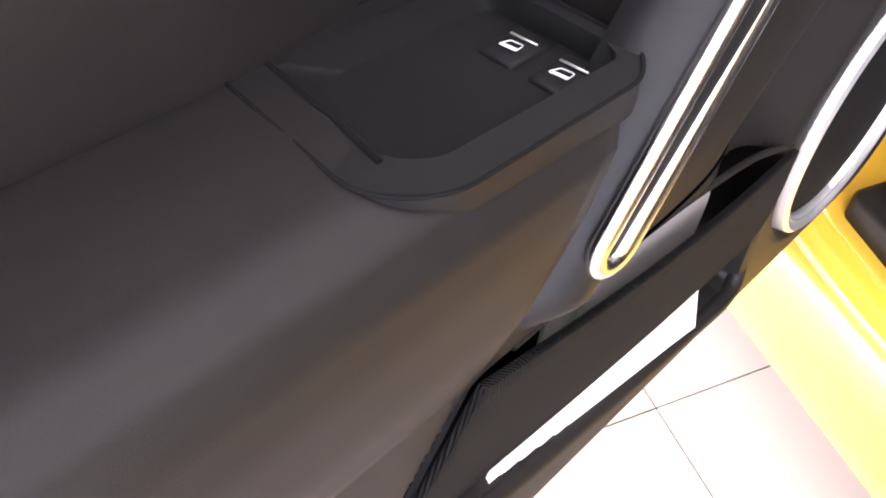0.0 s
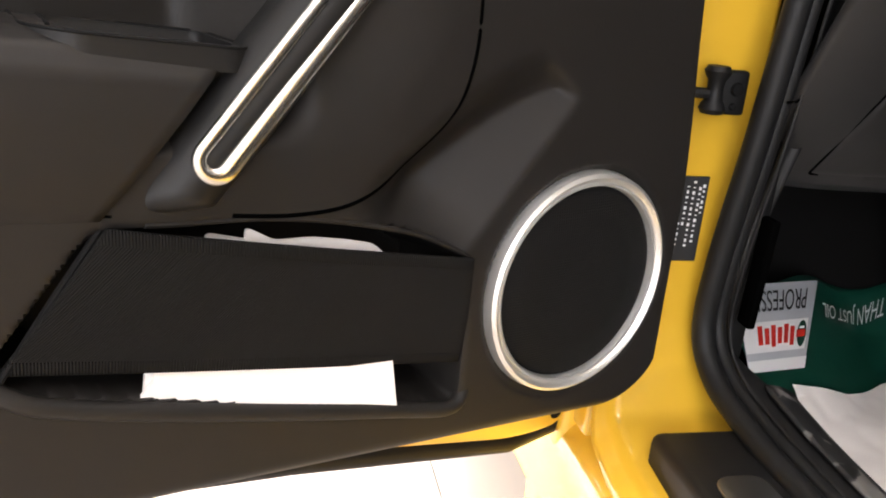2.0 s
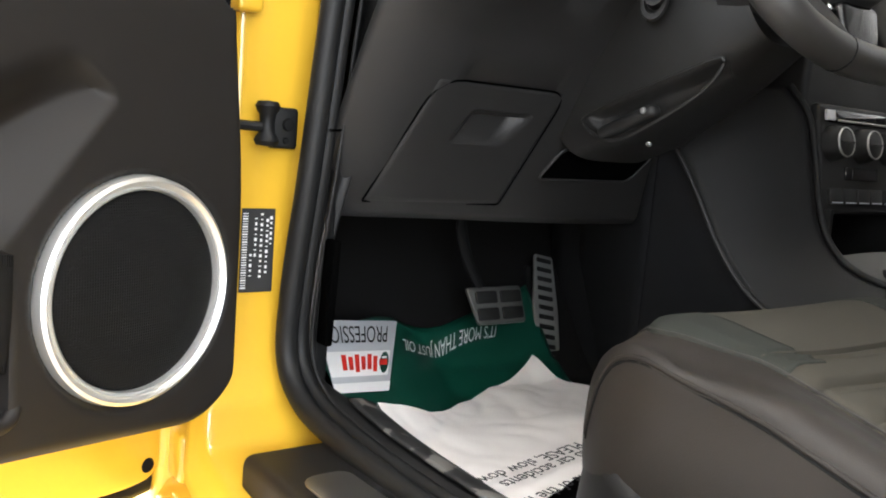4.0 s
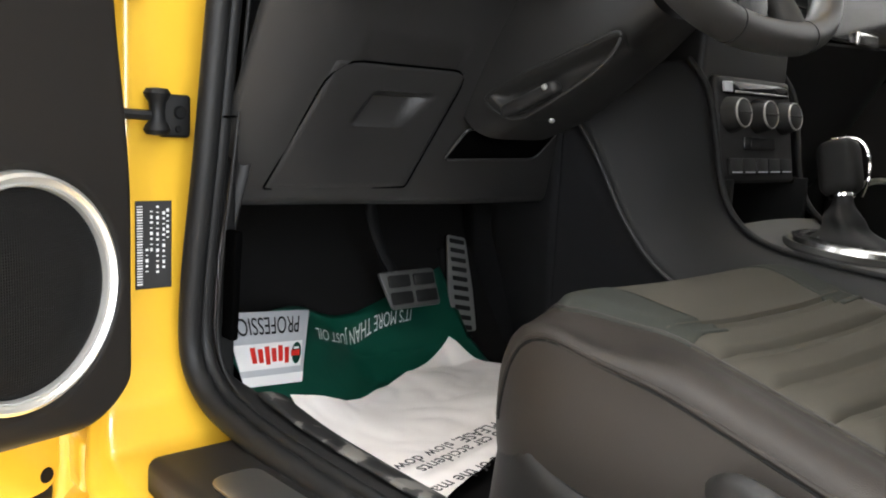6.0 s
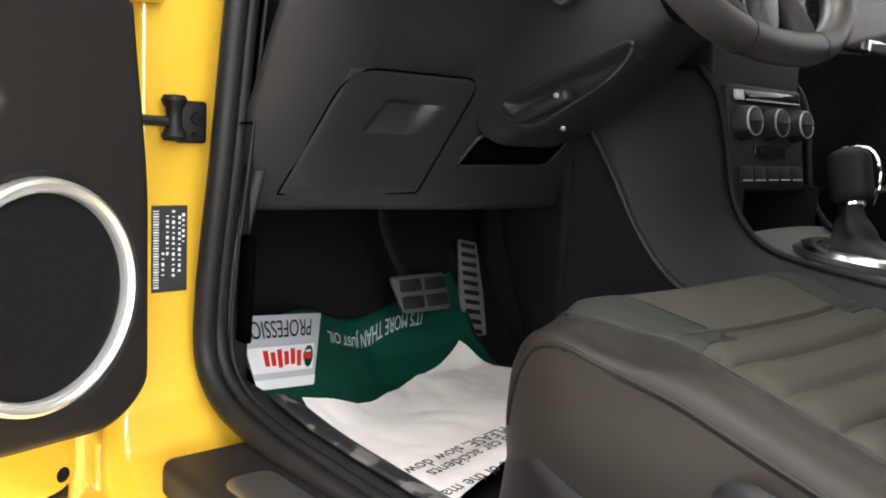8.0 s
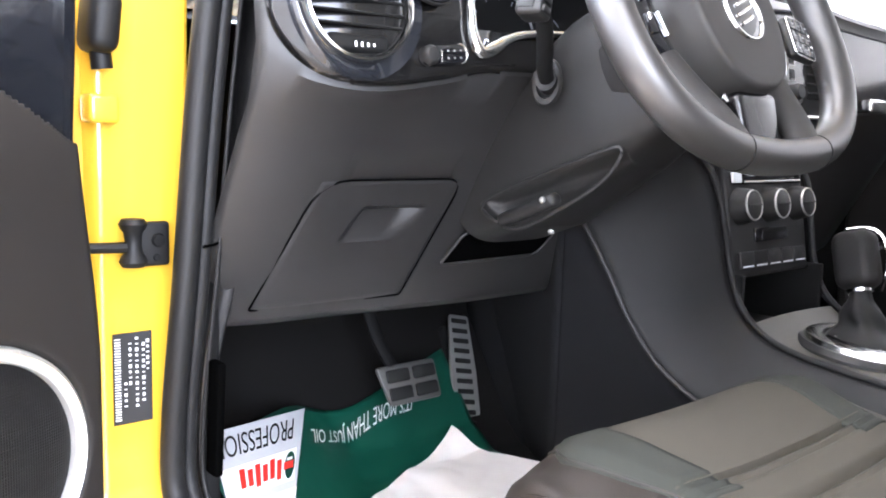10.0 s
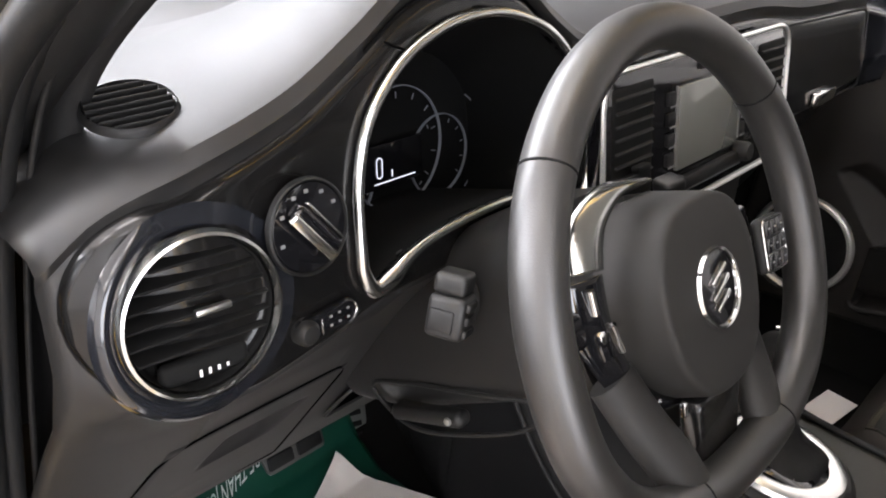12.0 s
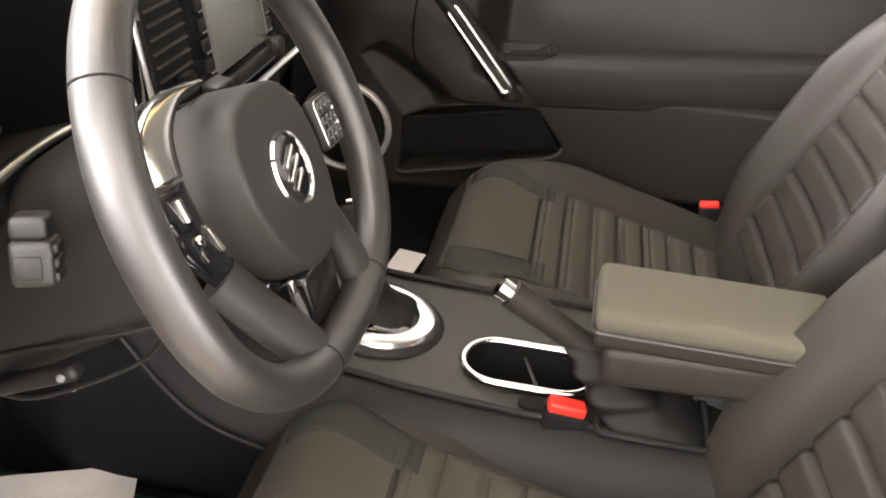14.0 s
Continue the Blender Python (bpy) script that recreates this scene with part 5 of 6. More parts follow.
def build_console():
    con = thing("centre_console", "charcoal centre console sweeping from the climate panel to the arm rest", "console")
    rim, seam = spline(RIM, 8), spline(SEAM, 8)
    n = len(rim) - 1
    for sx in (1, -1):
        def side(a, b):
            p, q = rim[round(a * n)], seam[round(a * n)]
            r = p.lerp(q, b) + Vector((-0.010 * math.sin(b * math.pi), 0, 0.012 * math.sin(b * math.pi)))
            return (sx * r.x, r.y, r.z)
        thick(part("console_side", surf(side, n, 12), CONSOLE, con), 0.004)
        def low(a, b):
            p = seam[round(a * n)]
            q = Vector((-0.125, p.y, 0.29))
            r = p.lerp(q, b)
            return (sx * (r.x + 0.006), r.y + (0.12 * b * ease(0.5, 0.75, p.z)), r.z)
        thick(part("tunnel_side", surf(low, n, 6), SIDE, con, "black carpeted tunnel side"), 0.004)
        part("console_rim", tube([(sx * p.x, p.y - 0.002, p.z + 0.002) for p in rim], 0.0045, 10), CONSOLE, con, "raised console edge")
        part("seam_line", tube([(sx * (p.x - 0.001), p.y, p.z) for p in seam], 0.003, 6), PLASTIC, con)
    thick(part("tunnel_front", surf(lambda a, b: (-0.135 + 0.075 * a + 0.02 * (1 - b), 0.02 + 0.42 * a, 0.29 + 0.42 * b), 10, 6), SIDE, con, "carpeted tunnel side"), 0.004)
    def top(a, b):
        k = 34 + a * (n - 34)
        i = min(int(k), n - 1)
        p = rim[i].lerp(rim[i + 1], k - i)
        return (p.x * (1 - 2 * b), p.y, p.z - 0.003 + 0.004 * math.sin(b * math.pi))
    bm = surf(top, 150, 66)
    def in_cup(p):
        return math.hypot(p.x + 0.043, p.y - max(-0.520, min(-0.440, p.y))) < 0.0455
    bmesh.ops.delete(bm, geom=[f for f in bm.faces if in_cup(f.calc_center_median())], context="FACES")
    thick(part("console_top", bm, CONSOLETOP, con, "olive grey console top"), 0.003)
    thick(part("tunnel_nose", surf(lambda a, b: (seam[0].x * (1 - b) - 0.125 * b + 0.006 + 0.12 * a, seam[0].y + 0.12 * b + 0.26 * a, seam[0].z * (1 - b) + 0.29 * b), 8, 6), SIDE, con, "carpeted tunnel side"), 0.004)
    # climate panel
    cm = frame_of((-0.009, -0.124, 0.728), (0, -0.98, 0.16))
    pan = part("climate_panel", rbox(0.204, 0.150, 0.016, 0.006, 3, m=cm @ pose(0, 0, -0.008)), PLASTIC, con, "black climate control panel")
    part("slot_panel", rbox(0.176, 0.018, 0.006, 0.003, 2, m=cm @ pose(0, 0.058, 0.002)), PIANO, pan)
    part("slot_edge", rbox(0.15, 0.003, 0.003, 0.001, 1, m=cm @ pose(0.01, 0.052, 0.005)), PEDAL, pan)
    part("slot_key", rbox(0.022, 0.014, 0.004, 0.001, 1, m=cm @ pose(-0.082, 0.058, 0.004)), SILVERP, pan)
    for x in (-0.073, 0.001, 0.073):
        k = part("knob", lathe([(0.0, 0.022), (0.018, 0.022), (0.021, 0.020), (0.023, 0.012), (0.025, 0.0)], 36, cm @ pose(x, 0.020, 0)), PLASTIC, pan, "black rotary knob")
        part("knob_ring", lathe([(0.0185, 0.0218), (0.0190, 0.0230), (0.0200, 0.0228), (0.0206, 0.0208)], 36, cm @ pose(x, 0.020, 0)), PEDAL, k, "thin satin metal ring")
        part("knob_bar", rbox(0.034, 0.0030, 0.003, 0.0008, 1, m=cm @ pose(x, 0.020, 0.0230)), PLASTIC, k)
    part("small_display", rbox(0.085, 0.018, 0.004, 0.001, 1, m=cm @ pose(0.0, -0.020, 0.001)), PIANO, pan)
    part("display_window", rbox(0.040, 0.012, 0.002, 0.0006, 1, m=cm @ pose(-0.006, -0.020, 0.003)), GLOSS, pan)
    for k in range(5):
        b = part("panel_key", rbox(0.0335, 0.022, 0.006, 0.0015, 2, m=cm @ pose(-0.070 + 0.035 * k, -0.052, 0.002)), PLASTIC, pan)
        part("key_line", rbox(0.026, 0.0016, 0.0008, 0, m=cm @ pose(-0.070 + 0.035 * k, -0.0605, 0.0053)), SILVERP, b)
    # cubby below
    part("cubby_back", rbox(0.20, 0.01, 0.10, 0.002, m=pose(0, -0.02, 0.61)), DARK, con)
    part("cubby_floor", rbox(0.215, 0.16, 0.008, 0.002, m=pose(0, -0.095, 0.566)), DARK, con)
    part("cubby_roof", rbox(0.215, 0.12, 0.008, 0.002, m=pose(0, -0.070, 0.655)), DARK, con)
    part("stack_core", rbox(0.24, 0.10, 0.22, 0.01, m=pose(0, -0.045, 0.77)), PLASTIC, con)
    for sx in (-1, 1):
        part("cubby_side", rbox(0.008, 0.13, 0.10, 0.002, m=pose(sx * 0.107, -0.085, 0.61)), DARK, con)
    # lighter cap
    part("socket_cap", lathe([(0.0, 0.004), (0.013, 0.0035), (0.0155, 0.0)], 28, frame_of((-0.052, -0.179, 0.574), (0, -0.25, 1), (0, 1, 0))), CHROME, con, "chrome socket cap")
    # selector surround
    gm = frame_of((0.0, -0.268, 0.572), (0, -0.10, 1), (0, 1, 0))
    part("selector_base", lathe([(0.0, 0.004), (0.090, 0.006), (0.098, 0.0), (0.100, -0.012)], 56, gm @ Matrix.Diagonal((0.88, 0.94, 1, 1))), PLASTIC, con)
    part("selector_ring", lathe([(0.058, 0.006), (0.060, 0.013), (0.072, 0.015), (0.082, 0.012), (0.086, 0.004)], 64, gm @ Matrix.Diagonal((0.88, 0.94, 1, 1))), RING, con, "polished chrome selector ring")
    part("selector_plate", rbox(0.036, 0.09, 0.004, 0.002, 2, m=gm @ pose(-0.030, -0.004, 0.011)), PIANO, con)
    for k in range(4):
        part("selector_mark", rbox(0.006, 0.005, 0.0006, 0, m=gm @ pose(-0.030, 0.028 - 0.018 * k, 0.0135)), SILVERP, con)
    # cup holder
    cup = loop_pts((-0.043, -0.440), (-0.043, -0.520), 0.046, 12)
    part("cup_ring", tube([(x, y, 0.566) for x, y in cup], 0.0050, 10, closed=True, flat=0.8), LOOP, con, "chrome edged cup holder")
    well = loop_pts((-0.043, -0.440), (-0.043, -0.520), 0.044, 12)
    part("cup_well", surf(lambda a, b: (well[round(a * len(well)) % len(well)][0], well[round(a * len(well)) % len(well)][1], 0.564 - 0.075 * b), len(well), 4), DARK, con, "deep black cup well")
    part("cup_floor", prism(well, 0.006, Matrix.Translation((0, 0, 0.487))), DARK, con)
    part("cup_divider", rbox(0.076, 0.006, 0.004, 0.002, 2, m=pose(-0.043, -0.485, 0.552, 0, 0, 20)), RUBBER, con)
    part("coin_tray", prism(loop_pts((-0.112, -0.485), (-0.112, -0.525), 0.012, 8), 0.004, Matrix.Translation((0, 0, 0.559))), DARK, con)
    part("rear_tray", rbox(0.13, 0.14, 0.03, 0.012, 3, m=pose(0.02, -0.64, 0.560)), DARK, con)
    return con


build_console()


def build_lever():
    gear = thing("gear_selector", "black leather gear selector with a chrome trimmed knob", "gear lever")
    base = Vector((0.010, -0.262, 0.575))
    top = Vector((0.036, -0.222, 0.712))
    axis = (top - base).normalized()
    def boot(a, b):
        t = 2 * math.pi * a
        r = 0.046 * (1 - b) ** 2.0 + 0.013 + 0.005 * math.sin(5 * t + 7 * b) * (1 - b) + 0.006 * math.sin(b * 14) * (1 - b)
        return base.lerp(top, 0.55 * b) + Vector((r * math.cos(t), r * math.sin(t), 0))
    part("boot", surf(boot, 40, 16, closed_u=True), GAITER, gear, "folded leather boot")
    m = frame_of(base.lerp(top, 0.75), axis, (0, 1, 0))
    part("knob", rbox(0.042, 0.056, 0.080, 0.017, 5, m=m @ pose(0, 0, 0.004)), GAITER, gear, "leather knob")
    part("knob_trim", tube(spline([m @ Vector((0.020, -0.018, -0.038)), m @ Vector((0.023, -0.029, -0.010)), m @ Vector((0.021, -0.031, 0.024)), m @ Vector((0.014, -0.020, 0.044)), m @ Vector((0.004, 0.010, 0.048))], 6), 0.0026, 8), BRIGHT, gear, "chrome edge")
    part("knob_collar", lathe([(0.014, -0.040), (0.0168, -0.039), (0.0168, -0.035), (0.014, -0.034)], 28, m), BRIGHT, gear, "chrome collar")
    brake = thing("handbrake", "black handbrake lever with a chrome button", "handbrake")
    a, b = Vector((-0.070, -0.628, 0.580)), Vector((-0.074, -0.446, 0.690))
    part("lever", tube([a.lerp(b, i / 12) for i in range(13)], 0.018, 16, flat=1.0, taper=lambda t: 0.80 + 0.25 * t), LEATHER, brake)
    d = (b - a).normalized()
    part("button", tube([b - d * 0.002, b + d * 0.018], 0.0135, 16), BRIGHT, brake, "chrome push button")
    def bt(p, q):
        """A square, folded gaiter drawn up to the lever."""
        t = 2 * math.pi * p
        c, w = math.cos(t), math.sin(t)
        sq = 1 / (abs(c) ** 4 + abs(w) ** 4) ** 0.25
        fold = 0.004 * math.sin(q * 19 + 2.5 * math.sin(t)) * q * (1 - q) * 4
        f = (1 - q) ** 0.85
        mid = Vector((-0.090, -0.636, 0.560)).lerp(a.lerp(b, 0.50), q)
        return mid + Vector(((0.018 + 0.034 * f + fold) * sq * c, (0.020 + 0.042 * f + fold) * sq * w, 0.004 * math.sin(3 * t) * q * (1 - q)))
    part("boot", surf(bt, 56, 26, closed_u=True), GAITER, brake, "folded black leather gaiter")
    part("gaiter_frame", tube([(-0.090 + x, -0.636 + y, 0.562) for x, y in rounded([(-0.055, -0.066), (0.055, -0.066), (0.055, 0.066), (-0.055, 0.066)], 0.012)], 0.0040, 8, closed=True), CONSOLE, brake, "raised plastic frame")
    arm = thing("console_arm_rest", "grey fabric topped centre arm rest", "arm rest")
    part("lid", rbox(0.122, 0.266, 0.030, 0.012, 4, m=pose(-0.088, -0.678, 0.716, -1, 0, -2)), LID, arm, "grey padded lid")
    part("lid_side", rbox(0.119, 0.262, 0.030, 0.008, 4, m=pose(-0.088, -0.679, 0.696, -1, 0, -2)), LEATHER, arm, "charcoal leather lid side")
    part("lid_seam", tube([pose(-0.088, -0.678, 0.7035, -1, 0, -2) @ Vector((x, y, 0)) for x, y in rounded([(-0.0615, -0.1335), (0.0615, -0.1335), (0.0615, 0.1335), (-0.0615, 0.1335)], 0.014)], 0.0022, 6, closed=True), STITCH, arm)
    part("box", rbox(0.114, 0.250, 0.056, 0.014, 4, m=pose(-0.088, -0.686, 0.660, -4, 0, -2)), LEATHER, arm, "charcoal arm rest box")
    part("foot", rbox(0.070, 0.10, 0.09, 0.01, 3, m=pose(-0.070, -0.78, 0.575)), DARK, arm)
    part("hinge_bracket", rbox(0.052, 0.046, 0.056, 0.010, 3, m=pose(-0.030, -0.722, 0.582, 14, 0, 0)), STALKGREY, arm, "grey plastic hinge bracket")
    for k in range(3):
        part("bracket_rib", rbox(0.006, 0.008, 0.044, 0.002, 2, m=pose(-0.046 + 0.016 * k, -0.698, 0.580, 14, 0, 0)), STALKGREY, arm)


build_lever()


# ---- seats ----
def seat_section(w, top, low, bolster, drop=0.0):
    pts = [(-w * 0.96, low), (-w * 1.0, low + 0.05), (-w * 1.0, top - 0.035 - drop), (-w * 0.97, top + bolster * 0.5 - drop), (-w * 0.89, top + bolster - 0.45 * drop), (-w * 0.78, top + bolster * 0.6 - 0.12 * drop), (-w * 0.66, top + 0.002 + min(0.0, 0.7 * bolster)), (-w * 0.3, top - 0.004), (0, top - 0.005)]
    pts += [(-x, z) for x, z in reversed(pts[:-1])]
    return spline([(x, 0, z) for x, z in pts], 4)


def build_seat(name, label, cx, front, lever, low_bolster, puff, p0, p1, slope):
    seat = thing(name, label, "car seat", Matrix.Translation((cx, front, 0)), group="front seats")
    L = 0.635
    def front(d):
        """0 at the front edge, 1 behind the rounding."""
        return math.sqrt(max(0.0, 1 - (1 - min(1.0, d)) ** 2))
    def crown(d):
        """Height of the cushion's top at a distance behind its front."""
        q = d - 0.09
        return 0.440 + 0.130 * front(d / 0.14) - 0.135 * (q + math.sqrt(q * q + 0.0006))
    def cushion(a, b):
        y = -L * b
        w = 0.155 + 0.107 * front(b / 0.24)
        sec = seat_section(w, crown(-y), 0.40 - 0.04 * front(b / 0.2), low_bolster + puff * ease(p0, p1, b), 0.010 + slope * (1 - front(b / 0.40)))
        k = min(a * (len(sec) - 1), len(sec) - 1.001)
        p = sec[int(k)].lerp(sec[int(k) + 1], k - int(k))
        return (p.x, y, p.z)
    n = len(seat_section(0.2, 0.5, 0.4, 0.02)) - 1
    bm = surf(cushion, n, 36)
    bmesh.ops.holes_fill(bm, edges=[e for e in bm.edges if e.is_boundary and e.verts[0].co.y > -0.001])
    part("cushion", bm, LEATHER, seat, "charcoal leather cushion with side bolsters")
    def skin(x, y):
        """Height of the cushion's skin at x, y."""
        b = min(1.0, max(0.0, -y / L))
        w = 0.155 + 0.107 * front(b / 0.24)
        sec = seat_section(w, crown(-y), 0.40 - 0.04 * front(b / 0.2), low_bolster + puff * ease(p0, p1, b), 0.010 + slope * (1 - front(b / 0.40)))
        sec = [p for p in sec[8:-8]]
        for p, q in zip(sec, sec[1:]):
            if p.x <= x <= q.x and q.x > p.x:
                return p.z + (q.z - p.z) * (x - p.x) / (q.x - p.x)
        return crown(-y)
    def half_width(b):
        return 0.174 + 0.034 * ease(0.0, 0.10, b) * (1 - ease(0.10, 0.32, b))
    def insert(a, b):
        y = -0.050 - (L - 0.115) * b
        half = half_width(b) + 0.003
        x = -half + 2 * half * a
        top = skin(x, y)
        groove = 0.0
        if b > 0.265:
            k = ((b - 0.275) / 0.094) % 1.0
            groove = 0.011 * (1 - min(1.0, min(k, 1 - k) / 0.14)) ** 2 - 0.003 * math.sin(math.pi * k) + 0.003 * (1 - min(1.0, abs(k - 0.26) / 0.08))
        edge = 0.007 * (1 - ease(0, 0.05, min(a, 1 - a)))
        return (x, y, top + 0.008 - groove * ease(0.0, 0.06, min(a, 1 - a)) - edge * 1.2)
    thick(part("seat_insert", surf(insert, 28, 120), FABRIC, seat, "ribbed grey fabric insert"), 0.010)
    for lo, hi in ((0.0, 0.17), (0.83, 1.0)):
        thick(part("side_patch", surf(lambda a, b: (lambda p: (p[0], p[1], p[2] + 0.0012))(insert(lo + (hi - lo) * a, 0.02 + 0.30 * b)), 8, 30), PATCH, seat, "darker fabric corner patch"), 0.004)
    def seam(sx, t):
        b = 0.075 + 0.925 * t
        return Vector(cushion(0.5 + sx * (0.445 - 0.122 * front((b - 0.07) / 0.17)), b))
    for sx in (-1, 1):
        part("piping", tube([seam(sx, (i / 60) ** 1.6) for i in range(61)], 0.0026, 8), LEATHER, seat)
        part("seam_groove", tube([seam(sx, (i / 60) ** 1.6) + Vector((0, -0.0012, -0.0044)) for i in range(61)], 0.0020, 6), DARK, seat)
        edge_line = [(sx * half_width(i / 30), -0.050 - (L - 0.115) * i / 30, skin(sx * half_width(i / 30), -0.050 - (L - 0.115) * i / 30) + 0.002) for i in range(31)]
        part("piping", tube(edge_line, 0.0014, 6), LEATHER, seat)
    # side valance wrapping round the front corner
    for sx in (-1, 1):
        path = spline([(0.10, -0.010, 0), (0.18, -0.020, 0), (0.238, -0.075, 0), (0.264, -0.17, 0), (0.270, -0.40, 0), (0.268, -0.68, 0)], 6)
        def val(a, b):
            p = path[round(a * (len(path) - 1))]
            flare = 1 + 0.05 * (1 - b)
            return (sx * p.x * flare, p.y + 0.012 * (1 - b), 0.30 + (0.160 - 0.055 * ease(0.2, 0.75, a)) * b)
        thick(part("valance", surf(val, len(path) - 1, 6), PLASTIC, seat), 0.008, 0)
    part("base_frame", rbox(0.46, 0.46, 0.11, 0.01, m=pose(0, -0.36, 0.36)), DARK, seat)
    part("rail", rbox(0.03, 0.56, 0.03, 0.004, m=pose(-0.2, -0.28, 0.312)), DARK, seat)
    part("rail", rbox(0.03, 0.56, 0.03, 0.004, m=pose(0.2, -0.28, 0.312)), DARK, seat)
    if lever:
        part("height_lever", tube(spline([(-0.276, -0.312, 0.462), (-0.283, -0.335, 0.473), (-0.285, -0.395, 0.458), (-0.283, -0.500, 0.430)], 6), 0.016, 12, flat=0.7, up=(1, 0, 0)), PLASTIC, seat, "black height lever")
    # backrest
    tilt = radians(23)
    def lean(x, y, h):
        """x across, y out of the backrest's face, h along it."""
        return (x, -L + 0.046 - h * math.sin(tilt) + y * math.cos(tilt), 0.425 + h * math.cos(tilt) + y * math.sin(tilt))
    def back(a, b):
        h = 0.62 * b
        f = math.sqrt(max(0.0, 1 - max(0.0, (b - 0.86) / 0.14) ** 2))
        w = (0.262 - 0.045 * ease(0.45, 1.0, b)) * (0.72 + 0.28 * f)
        sec = seat_section(w, 0.05 * f + 0.010, -0.10 + 0.05 * (1 - f), 0.052 * ease(-0.05, 0.30, b) * ease(1.02, 0.62, b) + 0.004)
        p = sec[round(a * (len(sec) - 1))]
        return lean(p.x, p.z, h)
    bm = surf(back, n, 34)
    bmesh.ops.holes_fill(bm, edges=[e for e in bm.edges if e.is_boundary])
    part("backrest", bm, LEATHER, seat, "charcoal leather backrest with side bolsters")
    def bins(a, b):
        h = 0.06 + 0.44 * b
        half = 0.150 - 0.02 * b
        k = (b * 8) % 1.0
        groove = 0.010 * (1 - min(1.0, min(k, 1 - k) / 0.18)) ** 2
        edge = 0.007 * (1 - ease(0, 0.05, min(a, 1 - a, b, 1 - b)))
        return lean(-half + 2 * half * a, 0.066 - groove - edge + 0.012 * (2 * a - 1) ** 4, h)
    thick(part("back_insert", surf(bins, 24, 80), LEATHER, seat, "ribbed backrest insert"), 0.006)
    for sx in (-1, 1):
        part("piping", tube([Vector(back(0.5 + sx * 0.36, i / 24)) for i in range(24)], 0.0022, 6), STITCH, seat)
    part("headrest", rbox(0.25, 0.10, 0.16, 0.04, 5, m=Matrix.Translation(lean(0, 0.0, 0.72)) @ pose(0, 0, 0, 20, 0, 0)), LEATHER, seat, "leather headrest")
    return seat


build_seat("driver_seat", "charcoal leather driver's seat with ribbed grey fabric insert", -0.365, -0.160, True, -0.006, 0.023, 0.24, 0.42, 0.030)
build_seat("passenger_seat", "charcoal leather passenger seat with ribbed grey fabric insert", 0.375, -0.265, False, 0.006, 0.043, 0.10, 0.42, 0.042)


def build_buckle(at, turn, size=1.0):
    b = thing("seat_belt_buckle", "seat belt buckle with a red release button", "buckle", Matrix.Translation(at) @ pose(0, 0, 0, *turn) @ Matrix.Scale(size, 4), group="seat belt buckles")
    part("housing", rbox(0.028, 0.058, 0.070, 0.007, 3, m=pose(0, 0, -0.035)), DARK, b)
    part("release_button", rbox(0.022, 0.046, 0.016, 0.004, 3, m=pose(0, 0.004, 0.003)), REDPLASTIC, b, "bright red button")
    part("stem", rbox(0.018, 0.030, 0.10, 0.006, 2, m=pose(0, -0.01, -0.11)), PLASTIC, b)


build_buckle((-0.125, -0.535, 0.572), (10, 0, 8))
build_buckle((0.640, -0.785, 0.512), (-8, 0, 0), 0.8)


# ---- pedals ----
def build_pedals():
    p = thing("brake_pedal", "brushed aluminium brake pedal with black rubber pads", "pedal")
    m = frame_of((-0.319, 0.275, 0.453), (0.0, -0.93, 0.36))
    part("plate", prism(rounded([(-0.045, -0.031), (0.054, -0.031), (0.052, 0.030), (-0.060, 0.030)], 0.007), 0.008, m, 0.003), GUNMETAL, p)
    for i in range(2):
        for j in range(2):
            part("rubber_pad", rbox(0.043, 0.020, 0.006, 0.004, 2, m=m @ pose(-0.024 + 0.050 * i, -0.014 + 0.027 * j, 0.009)), RUBBER, p)
    part("arm", tube(spline([(-0.345, 0.285, 0.480), (-0.356, 0.315, 0.53), (-0.36, 0.33, 0.60), (-0.36, 0.30, 0.72)], 6), 0.012, 10, flat=0.6), DARK, p)
    a = thing("accelerator_pedal", "tall brushed aluminium accelerator with black rubber slots", "pedal")
    m = frame_of((-0.129, 0.364, 0.417), (0.0, -0.894, 0.447), (0.22, 0.42, 0.86))
    part("plate", prism(rounded([(-0.030, -0.104), (0.028, -0.104), (0.029, 0.0), (0.022, 0.104), (-0.020, 0.104), (-0.028, 0.0)], 0.006), 0.008, m, 0.003), PEDAL, a)
    for k in range(11):
        part("rubber_slot", rbox(0.034, 0.0085, 0.004, 0.0015, 2, m=m @ pose(-0.001, -0.090 + 0.0182 * k, 0.0082)), RUBBER, a)
    part("housing", rbox(0.05, 0.05, 0.22, 0.01, m=m @ pose(0.0, -0.02, -0.035) @ pose(0, 0, 0, 90, 0, 0)), DARK, a)


build_pedals()


# ---- mats, papers ----
def toe(y):
    """Height of the carpet along the car."""
    return 0.307 if y < 0.25 else (0.307 + 0.03 * ease(0.25, 0.31, y) if y < 0.31 else 0.337 + 1.30 * (y - 0.31))


def ground_at(x, y):
    """The carpet rises ahead and over the footrest by the sill."""
    a, b = toe(y), 0.417 - 0.687 * (x + 0.469) + 0.766 * (y - 0.343)
    h = max(0.02 - abs(a - b), 0) / 0.02
    return max(a, b) + 0.005 * h * h


def lay(x, y, up):
    """A point on the mat's surface, raised by up."""
    e = 0.004
    n = Vector((ground_at(x - e, y) - ground_at(x + e, y), ground_at(x, y - e) - ground_at(x, y + e), 2 * e)).normalized()
    return Vector((x, y, ground_at(x, y))) + n * up


